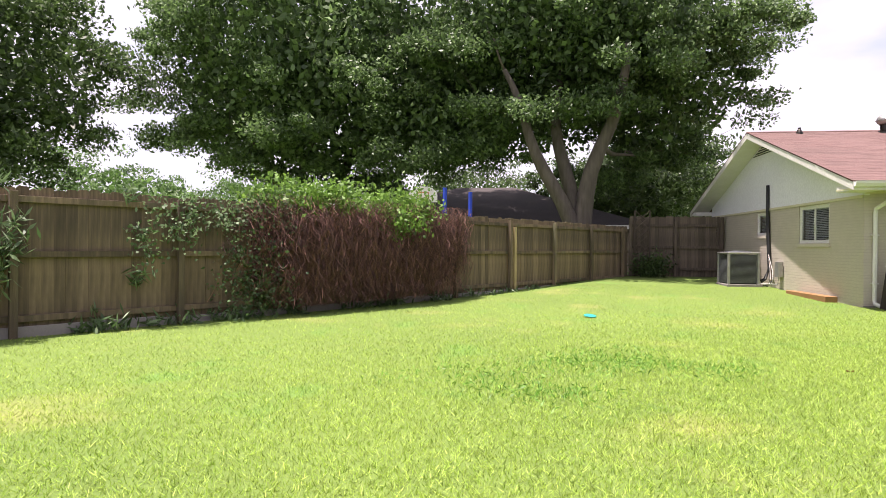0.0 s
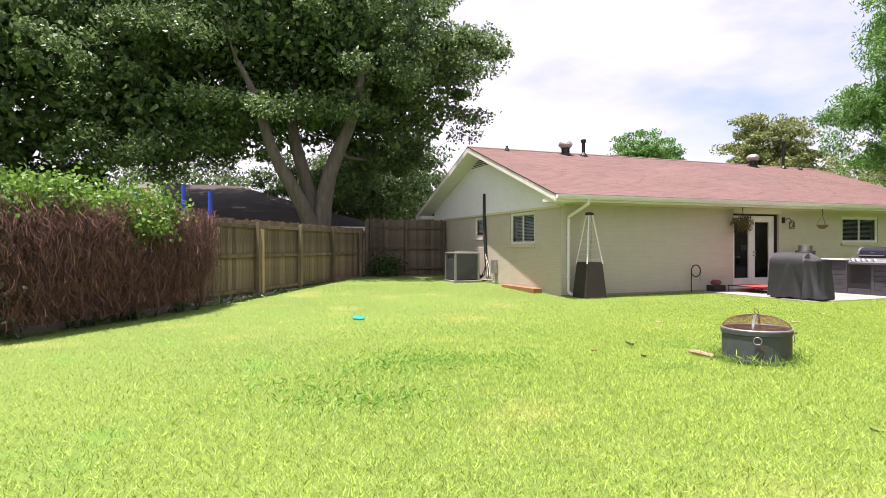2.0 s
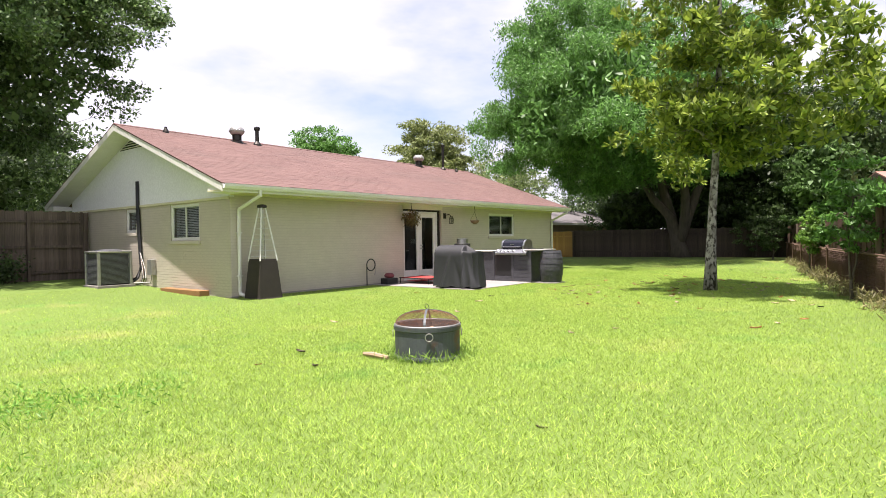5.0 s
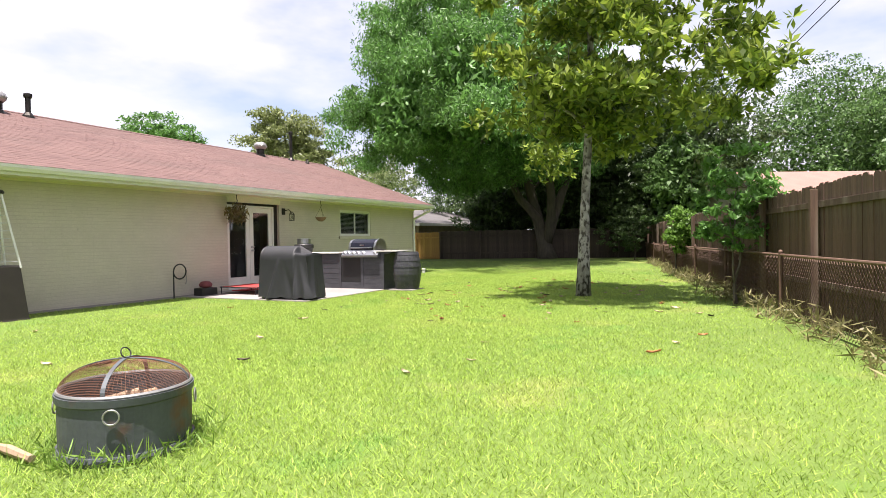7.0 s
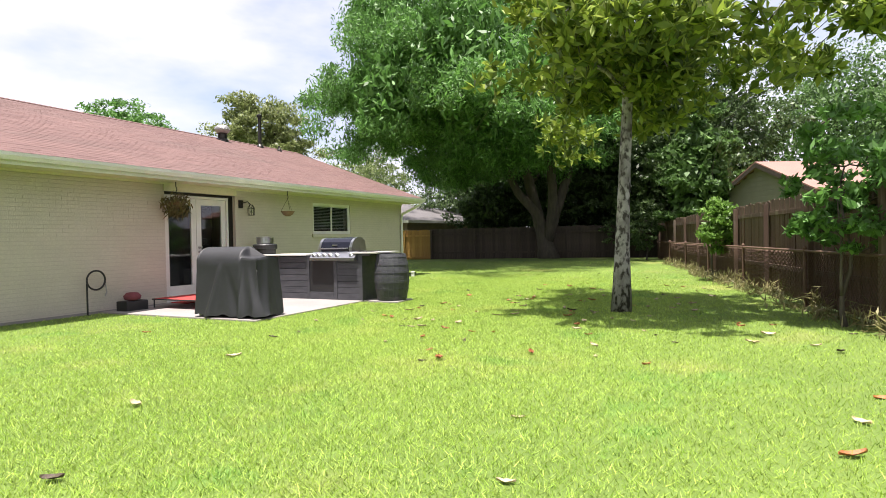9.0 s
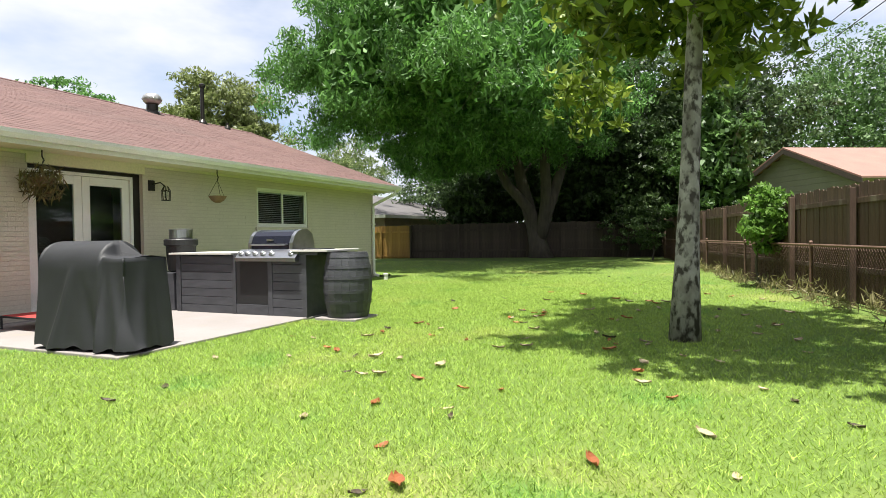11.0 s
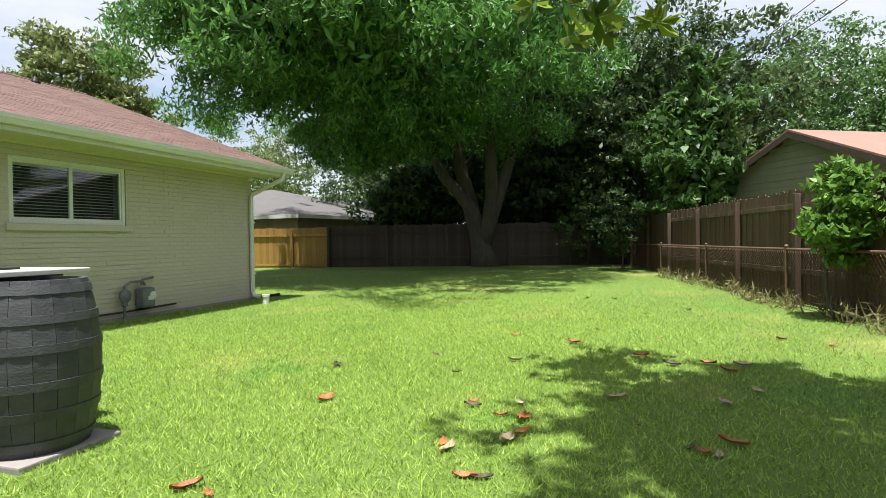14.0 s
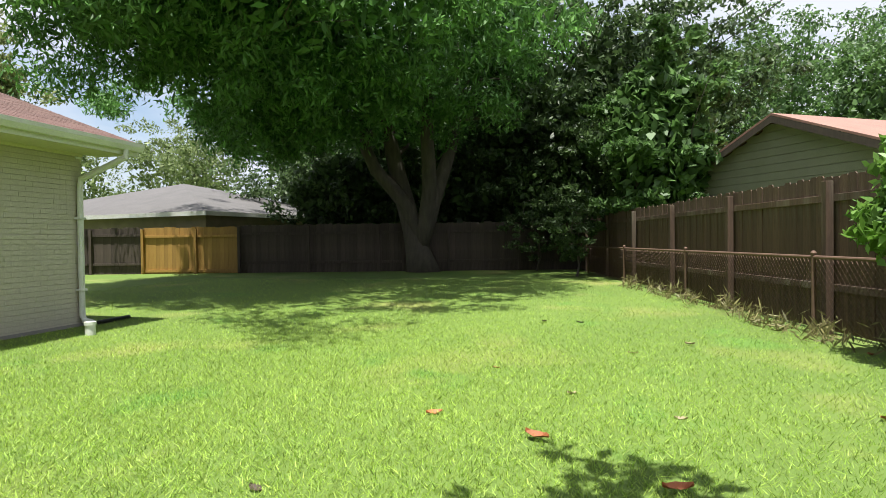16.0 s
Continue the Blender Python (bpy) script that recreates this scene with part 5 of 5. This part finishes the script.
# ---- covered grill ----
cover = thing("grill", pose(8.0, 12.74, 0.03, 0, 0, 3), "grill under a black draped fabric cover", "grill")
HX, HY, STEP = 0.28, 0.61, -0.27


def cover_outline(k, n):
    """A place on the rectangle that the cover falls along, and the way outwards."""
    per = 4 * (HX + HY)
    u = per * k / n
    for (ax, ay), (bx, by), out in (((-HX, -HY), (HX, -HY), (0, -1)), ((HX, -HY), (HX, HY), (1, 0)), ((HX, HY), (-HX, HY), (0, 1)), ((-HX, HY), (-HX, -HY), (-1, 0))):
        ln = abs(bx - ax) + abs(by - ay)
        if u < ln:
            return ax + (bx - ax) * u / ln, ay + (by - ay) * u / ln, out
        u -= ln
    return -HX, -HY, (0, -1)


def hooded(y):
    """0 over the side shelf, 1 over the hood of the grill."""
    s = min(1.0, max(0.0, (y - STEP + 0.02) / 0.05))
    return s * s * (3 - 2 * s)


rc = random.Random(12)
cols, rows = 220, 22
folds = [(rc.uniform(0, 1), rc.uniform(-0.09, 0.09), rc.uniform(0.008, 0.022), rc.uniform(-0.05, 0.06), rc.uniform(0.5, 1.6)) for _ in range(20)]
folds += [((4 * HX + 2 * HY + (HY - STEP)) / (4 * (HX + HY)) - 2 * HX / (4 * (HX + HY)), 0.05, 0.016, 0.07, 0.6)]
bm = bmesh.new()
grid_v = []
for i in range(rows + 1):
    f = i / rows
    ring = []
    for k in range(cols):
        x, y, out = cover_outline(k, cols)
        u, hd = k / cols, hooded(y)
        deep = 0.0
        for u0, slope, wide, amp, power in folds:
            d = (u - u0 - slope * f + 0.5) % 1.0 - 0.5
            deep += amp * math.exp(-(d / (wide * (1.4 - 0.8 * f))) ** 2) * (1 - f) ** power
        flare = 0.075 * (1 - f) ** 1.6 + deep - 0.03 * (1 - hd) * f
        top = 0.93 - 0.1 * hd * (1 if out[0] else 0.2)
        z = 0.035 + (top - 0.035) * f + (0.016 * math.sin(40 * u) + 0.01 * math.sin(93 * u) if i == 0 else 0)
        ring.append(bm.verts.new((x + out[0] * flare, y + out[1] * flare, z)))
    grid_v.append(ring)
for a_, b_ in zip(grid_v, grid_v[1:]):
    for k in range(cols):
        bm.faces.new((a_[k], a_[(k + 1) % cols], b_[(k + 1) % cols], b_[k]))
last = grid_v[-1]
for f in (0.97, 0.9, 0.75, 0.55, 0.3, 0.02):
    nxt = []
    for v in grid_v[-1]:
        hd = hooded(v.co.y)
        x = v.co.x * (f if abs(v.co.x) > 0.001 else 1)
        nxt.append(bm.verts.new((x, v.co.y * (1 if abs(v.co.y) < HY - 0.06 else 0.97), v.co.z + hd * (1.11 - v.co.z) * math.sqrt(1 - f * f) + (1 - hd) * (0.012 + 0.01 * math.sin(9 * v.co.y + 14 * x)))))
    for k in range(cols):
        bm.faces.new((last[k], last[(k + 1) % cols], nxt[(k + 1) % cols], nxt[k]))
    last = nxt
bm.faces.new(last)
bmesh.ops.smooth_vert(bm, verts=bm.verts, factor=0.35, use_axis_x=True, use_axis_y=True, use_axis_z=False)
part("cover", bm, FABRIC, cover, "black draped fabric cover with folds", smooth=True)
for y in (-0.55, 0.56):
    for x in (-0.25, 0.25):
        wheel = part("caster", lathed([(0.02, -0.015), (0.035, -0.012), (0.035, 0.012), (0.02, 0.015)], 14), GREYM, cover)
        wheel.matrix_basis = pose(x, y, 0.036, 0, 90, 0)

# ---- grill island ----
IX, IZ = 10.52, 0.02
island = thing("grill_island", pose(IX, 11.93, IZ), "charcoal painted plank grill island with a pale counter", "outdoor kitchen")
part("core", boxed(0.02, 0.115, 0, 0.7, 2.62, 0.88), PAINT_K, island)
for i in range(7):
    z0 = 0.01 + 0.124 * i
    part("plank", boxed(-0.004, 0.18, z0, 0.018, 0.7, z0 + 0.117, 0.004), PAINT_K, island)
    part("plank", boxed(-0.004, 1.46, z0, 0.018, 2.48, z0 + 0.117, 0.004), PAINT_K, island)
for y in (0.1, 1.38, 0.7, 2.49):
    part("stile", boxed(-0.012, y, 0, 0.018, y + 0.08, 0.88, 0.004), PAINT_K, island)
part("rail", boxed(-0.012, 0.785, 0, 0.018, 1.375, 0.16, 0.004), PAINT_K, island)
# flat black sheet gives the shade of the open cabinet, with no hollow behind
part("cabinet_opening", boxed(0.0, 0.785, 0.165, 0.019, 1.375, 0.83), BLACK, island, "black sheet standing for the shade in the cabinet opening")
part("counter", boxed(-0.06, -0.28, 0.925, 0.76, 0.34, 0.955, 0.006), STONE, island, "pale tile counter")
part("counter", boxed(-0.06, 1.42, 0.89, 0.76, 2.68, 0.92, 0.006), STONE, island, "pale tile counter")
part("counter_board", boxed(-0.02, -0.1, 0.882, 0.72, 0.32, 0.923, 0.004), PAINT_K, island)

grill = thing("gas_grill", pose(IX, 12.68, IZ + 0.885), "built-in gas grill with chrome front and dark hood", "grill")
part("firebox", boxed(0.05, -0.5, 0.0, 0.62, 0.52, 0.08, 0.01), METAL_D, grill)
bm = bmesh.new()
prof = [(-0.1, -0.09), (-0.1, -0.04), (0.02, 0.08), (0.06, 0.08), (0.06, -0.09)]
pa, pb = [[bm.verts.new((x, y, z)) for x, z in prof] for y in (-0.53, 0.55)]
for i in range(5):
    bm.faces.new((pa[i], pa[(i + 1) % 5], pb[(i + 1) % 5], pb[i]))
bm.faces.new(pa[::-1])
bm.faces.new(pb)
panel = part("control_panel", bm, STEEL, grill, "brushed steel control panel")
for y in (-0.42, -0.08, 0.08, 0.22, 0.36, 0.48):
    kn = part("knob", lathed([(0.042, 0), (0.042, 0.01), (0.028, 0.015), (0.026, 0.04), (0.015, 0.045)], 16), STEEL, panel)
    kn.matrix_basis = pose(-0.045, y, 0.018, 0, -45, 0)


def hood_profile(k):
    return [(0.05 + 0.02 * k, 0.08), (0.06, 0.17 - 0.005 * k), (0.11, 0.275 - 0.004 * k), (0.18, 0.335 - 0.004 * k), (0.28, 0.365 - 0.004 * k), (0.4, 0.37 - 0.004 * k), (0.53, 0.3), (0.58, 0.08)]


def hood_solid(y0, y1, k):
    bm = bmesh.new()
    pa, pb = [[bm.verts.new((x, y, z)) for x, z in hood_profile(k)] for y in (y0, y1)]
    n = len(pa)
    for i in range(n):
        bm.faces.new((pa[i], pa[(i + 1) % n], pb[(i + 1) % n], pb[i]))
    bm.faces.new(pa[::-1])
    bm.faces.new(pb)
    return bm


HOOD = material("dark_enamel_hood", (0.012, 0.013, 0.024), rough=0.24, metal=0.0, scale=3, bump=0)
hood = part("hood", hood_solid(-0.31, 0.38, 1), HOOD, grill, "dark enamel hood")
part("end_cap", hood_solid(-0.37, -0.312, 0), STEEL, hood)
part("end_cap", hood_solid(0.382, 0.44, 0), STEEL, hood)
part("handle", tubed([(0.07, 0.33, 0.15), (0.0, 0.33, 0.145), (0.0, -0.27, 0.145), (0.07, -0.27, 0.15)], 0.013, 8), STEEL, hood)
part("badge", boxed(0.06, -0.02, 0.2, 0.09, 0.1, 0.225, 0.003), STEEL, hood)
part("side_burner", boxed(0.15, -0.78, 0.06, 0.5, -0.54, 0.085, 0.008), BLACK, grill)

barrel = thing("barrel", pose(10.8, 11.54, 0.035), "charcoal painted wooden barrel with hoops beside the island", "barrel")


def barrel_r(z):
    return 0.275 + 0.065 * (1 - ((z - 0.45) / 0.45) ** 2)


NS = 20
for k in range(NS):
    bm = bmesh.new()
    a0, a1 = 2 * math.pi * (k + 0.012) / NS, 2 * math.pi * (k + 0.988) / NS
    zs = [0.9 * i / 8 for i in range(9)]
    outer = [[bm.verts.new((barrel_r(z) * math.cos(a), barrel_r(z) * math.sin(a), z)) for z in zs] for a in (a0, a1)]
    inner = [[bm.verts.new(((barrel_r(z) - 0.03) * math.cos(a), (barrel_r(z) - 0.03) * math.sin(a), z)) for z in zs] for a in (a0, a1)]
    for i in range(8):
        bm.faces.new((outer[0][i], outer[1][i], outer[1][i + 1], outer[0][i + 1]))
        bm.faces.new((inner[1][i], inner[0][i], inner[0][i + 1], inner[1][i + 1]))
        bm.faces.new((inner[0][i], outer[0][i], outer[0][i + 1], inner[0][i + 1]))
        bm.faces.new((outer[1][i], inner[1][i], inner[1][i + 1], outer[1][i + 1]))
    for i in (0, 8):
        bm.faces.new((outer[0][i], outer[1][i], inner[1][i], inner[0][i]))
    part("stave", bm, PAINT_K, barrel)
part("head", lathed([(0.05, 0.83), (0.25, 0.83), (0.25, 0.86), (0.05, 0.86)], 28), PAINT_K, barrel)
part("bottom", lathed([(0.05, 0.02), (0.25, 0.02), (0.25, 0.05), (0.05, 0.05)], 28), PAINT_K, barrel)
for z in (0.03, 0.19, 0.34, 0.53, 0.68, 0.83):
    part("hoop", lathed([(barrel_r(z) - 0.01, z), (barrel_r(z) + 0.005, z), (barrel_r(z + 0.045) + 0.005, z + 0.045), (barrel_r(z + 0.045) - 0.01, z + 0.045)], 36), PAINT_K, barrel)

side_box = part("storage_box", boxed(10.54, 14.6, 0.03, 11.2, 15.3, 0.62, 0.01), PAINT_K)
tagged(side_box, "low charcoal painted box at the end of the island", "box")
smoker = thing("smoker", pose(10.86, 14.78, 0.62), "small black smoker with a steel pot lid", "smoker")
part("body", lathed([(0.16, 0.0), (0.2, 0.04), (0.22, 0.2), (0.23, 0.42), (0.26, 0.44), (0.26, 0.52), (0.24, 0.54)], 24), BLACK, smoker, smooth=False)
part("pot", lathed([(0.17, 0.54), (0.18, 0.56), (0.18, 0.68), (0.19, 0.69), (0.17, 0.7), (0.05, 0.71)], 24), STEEL, smoker)

# ---- by the door ----
cot = thing("pet_cot", pose(8.85, 14.72, 0.03), "low red fabric pet cot on black legs", "pet bed")
part("sheet", boxed(-0.5, -0.62, 0.155, 0.5, 0.5, 0.17, 0.005), RED, cot, "red stretched fabric")
part("frame", tubed([(-0.5, -0.62, 0.16), (0.5, -0.62, 0.16), (0.5, 0.5, 0.16), (-0.5, 0.5, 0.16), (-0.5, -0.62, 0.16)], 0.014, 6), BLACK, cot)
for x in (-0.48, 0.48):
    for y in (-0.6, 0.48):
        part("leg", tubed([(x, y, 0.16), (x, y, -0.02)], 0.013, 6), BLACK, cot)
mat_ = part("door_mat", boxed(9.05, 15.15, 0.031, 10.6, 15.58, 0.05, 0.004), RED)
tagged(mat_, "red door mat on the patio before the doors", "mat")
pot = thing("planter", pose(8.0, 15.3, 0.0), "dark plastic planter with a reddish bundle on top", "planter")
part("tray", boxed(-0.22, -0.14, 0.0, 0.22, 0.14, 0.2, 0.02), BLACK, pot)
part("bundle", lathed([(0.05, 0.2), (0.13, 0.22), (0.15, 0.28), (0.1, 0.34), (0.03, 0.35)], 16), material("maroon_cloth", (0.2, 0.05, 0.06), rough=0.9, scale=12, bump=0.8, bump_scale=20), pot, smooth=True)

# ---- over the fences ----
tramp = thing("trampoline", pose(-7.3, 18.4, 0), "trampoline with blue foam poles behind the fence", "trampoline")
part("ring", tubed([(1.7 * math.cos(2 * math.pi * i / 36), 1.7 * math.sin(2 * math.pi * i / 36), 0.85) for i in range(37)], 0.04, 6), GREYM, tramp)
part("bed", lathed([(1.68, 0.84), (1.68, 0.86), (0.1, 0.85)], 36), BLACK, tramp)
for x, y in ((1.45, -0.95), (2.02, 0.3), (-0.9, -1.45), (0.2, 1.75), (-1.6, 0.8)):
    part("pole", tubed([(x, y, 0), (x, y, 2.72)], 0.055, 10), BLUE, tramp, "blue foam sleeve")
hoop = thing("basketball_hoop", pose(-7.2, 22.8, 0), "basketball hoop with a white rounded backboard", "basketball hoop")
part("pole", tubed([(0, 0.4, 0), (0, 0.4, 2.9), (0, 0.1, 3.0)], 0.05, 8), BLACK, hoop)
bm = bmesh.new()
q = [(0.5 * math.cos(a), 3.0 + 0.3 * math.sin(a)) for a in [math.pi * i / 12 for i in range(13)]] + [(-0.5, 2.75), (0.5, 2.75)]
fa = [bm.verts.new((x, 0.0, z)) for x, z in q]
fb = [bm.verts.new((x, 0.03, z)) for x, z in q]
bm.faces.new(fa)
bm.faces.new(fb[::-1])
for i in range(len(q)):
    k = (i + 1) % len(q)
    bm.faces.new((fa[i], fa[k], fb[k], fb[i]))
part("backboard", bm, TRIM, hoop, "white rounded backboard")
ORANGE = material("orange_metal", (0.6, 0.12, 0.03), rough=0.5, scale=5, bump=0)
bm = bmesh.new()
for a in ((-0.2, 2.84, 0.2, 2.87), (-0.2, 3.08, 0.2, 3.11), (-0.2, 2.87, -0.17, 3.08), (0.17, 2.87, 0.2, 3.08)):
    box(bm, a[0], -0.008, a[1], a[2], -0.003, a[3])
part("target_square", bm, ORANGE, hoop)
part("rim", tubed([(0.22 * math.cos(2 * math.pi * i / 24), -0.26 + 0.22 * math.sin(2 * math.pi * i / 24), 2.82) for i in range(25)], 0.012, 6), ORANGE, hoop)

# chain link
link = thing("chain_link_fence", pose(0, 0, 0), "rusty chain link fence with pipe posts and top rail", "fence")
CLH = 0.9
for k in range(-3, 7):
    x = 8.2 + 3.63 * k
    post = part("post", tubed([(x, right_y(x), -0.1), (x, right_y(x), CLH + 0.04)], 0.028, 10), RUSTY_W, link)
    part("cap", lathed([(0.032, CLH + 0.03), (0.034, CLH + 0.05), (0.015, CLH + 0.075)], 10), RUSTY_W, post).matrix_basis = pose(x, right_y(x), 0)
part("top_rail", tubed([(-8.5, right_y(-8.5), CLH), (30.5, right_y(30.5), CLH)], 0.02, 8), RUSTY_W, link)
wires = []
for k in range(int(38.5 / 0.075)):
    x = -8.3 + 0.075 * k
    for s in (1, -1):
        xa, xb = x, x + s * CLH * 0.8
        p, q2 = np.array([xa, right_y(xa) - 0.03, 0.02]), np.array([xb, right_y(xb) - 0.03, CLH - 0.01])
        for o1, o2 in (((0.0022, 0, 0), (-0.0022, 0.003, 0)), ((-0.0022, 0.003, 0), (0, -0.003, 0.0)), ((0, -0.003, 0), (0.0022, 0, 0))):
            wires.append([p + o1, p + o2, q2 + o2, q2 + o1])
mesh_ob = new("mesh", arrays_mesh("mesh", np.array(wires), 4, RUSTY_W))
mesh_ob.parent = link
tagged(mesh_ob, kind="stuff")

# overhead cables
CABLE = material("black_cable", (0.015, 0.015, 0.016), rough=0.6, scale=5, bump=0)
for off, z, sag in ((-1.5, 5.15, 0.25), (-2.1, 6.0, 0.3)):
    pts = [(-12 + 6 * i, right_y(-12 + 6 * i) + off, z + sag * ((i - 5) / 5) ** 2) for i in range(11)]
    ob = part("cable", tubed(pts, 0.009, 6), CABLE)
    tagged(ob, "black overhead cable above the fence", "cable")
pole = thing("utility_pole", pose(-12, right_y(-12) - 1.8, 0), "tall brown wooden utility pole", "utility pole")
part("pole", tubed([(0, 0, -0.3), (0, 0, 7)], [0.14, 0.11], 12), BARK_D, pole)
pole = thing("utility_pole", pose(48, right_y(48) - 1.8, 0), "tall brown wooden utility pole", "utility pole")
part("pole", tubed([(0, 0, -0.3), (0, 0, 7)], [0.14, 0.11], 12), BARK_D, pole)

# ---- on the lawn ----
fris = part("frisbee", lathed([(0.09, 0.0), (0.11, 0.004), (0.11, 0.016), (0.095, 0.024), (0.02, 0.026)], 28), material("teal_plastic", (0.02, 0.42, 0.36), rough=0.35, scale=5, bump=0))
fris.matrix_basis = pose(-2.8, 12.95, 0.02, 6, 4, 0)
tagged(fris, "teal plastic flying disc on the lawn", "flying disc")

LEAF_O = material("orange_dead_leaf", (0.4, 0.13, 0.04), (0.28, 0.09, 0.035), rough=0.6, scale=9, bump=0.3, per_object=0.3)
LEAF_T = material("pale_dead_leaf", (0.5, 0.4, 0.26), (0.4, 0.3, 0.19), rough=0.7, scale=9, bump=0.3, per_object=0.25)
LEAF_K = material("dark_dead_leaf", (0.08, 0.055, 0.035), rough=0.7, scale=9, bump=0.3, per_object=0.3)


def leaf_mesh(mat, seed):
    r = random.Random(seed)
    bm = bmesh.new()
    n = 6
    mid, lf, rt = [], [], []
    for i in range(n + 1):
        t = i / n
        w = 0.036 * math.sin(math.pi * min(0.97, max(0.04, t))) ** 0.8
        z = 0.028 + 0.05 * (t - 0.5) ** 2 + 0.006 * r.random()
        x = (t - 0.5) * 0.16
        mid.append(bm.verts.new((x, 0, z)))
        lf.append(bm.verts.new((x, w, z + 0.016 + 0.008 * r.random())))
        rt.append(bm.verts.new((x, -w, z + 0.012 + 0.012 * r.random())))
    for i in range(n):
        bm.faces.new((mid[i], mid[i + 1], lf[i + 1], lf[i]))
        bm.faces.new((rt[i], rt[i + 1], mid[i + 1], mid[i]))
    me = bpy.data.meshes.new("fallen_leaf")
    bm.to_mesh(me)
    bm.free()
    me.materials.append(mat)
    return me


kinds = [(leaf_mesh(LEAF_O, i), "curled orange-brown dead magnolia leaf on the lawn") for i in range(3)] + [(leaf_mesh(LEAF_T, i + 5), "pale tan dead magnolia leaf on the lawn") for i in range(3)] + [(leaf_mesh(LEAF_K, i + 9), "dark brown dead leaf on the lawn") for i in range(2)]
rl = random.Random(12)
count = 0
while count < 140:
    if count < 105:
        x, y = rl.gauss(10.6, 2.3), rl.gauss(8.0, 2.1)
    else:
        x, y = rl.uniform(-1, 20), rl.uniform(4, 14)
    if y < right_y(x) + 0.2 or y > 13.5 or (x > 7.2 and y > 11.4) or math.hypot(x - 0.36, y - 7.28) < 0.6:
        continue
    me, lab = kinds[rl.choice((0, 1, 2, 3, 3, 4, 4, 5, 6, 7))]
    ob = new("fallen_leaf", me)
    k = rl.uniform(0.5, 1.0)
    ob.matrix_basis = pose(x, y, rl.uniform(-0.02, -0.005), rl.uniform(-8, 8), rl.uniform(-8, 8), rl.uniform(0, 360)) @ Matrix.Diagonal((k, k * rl.uniform(0.8, 1.2), k, 1))
    tagged(ob, lab, "leaf", "fallen leaves on the lawn")
    count += 1
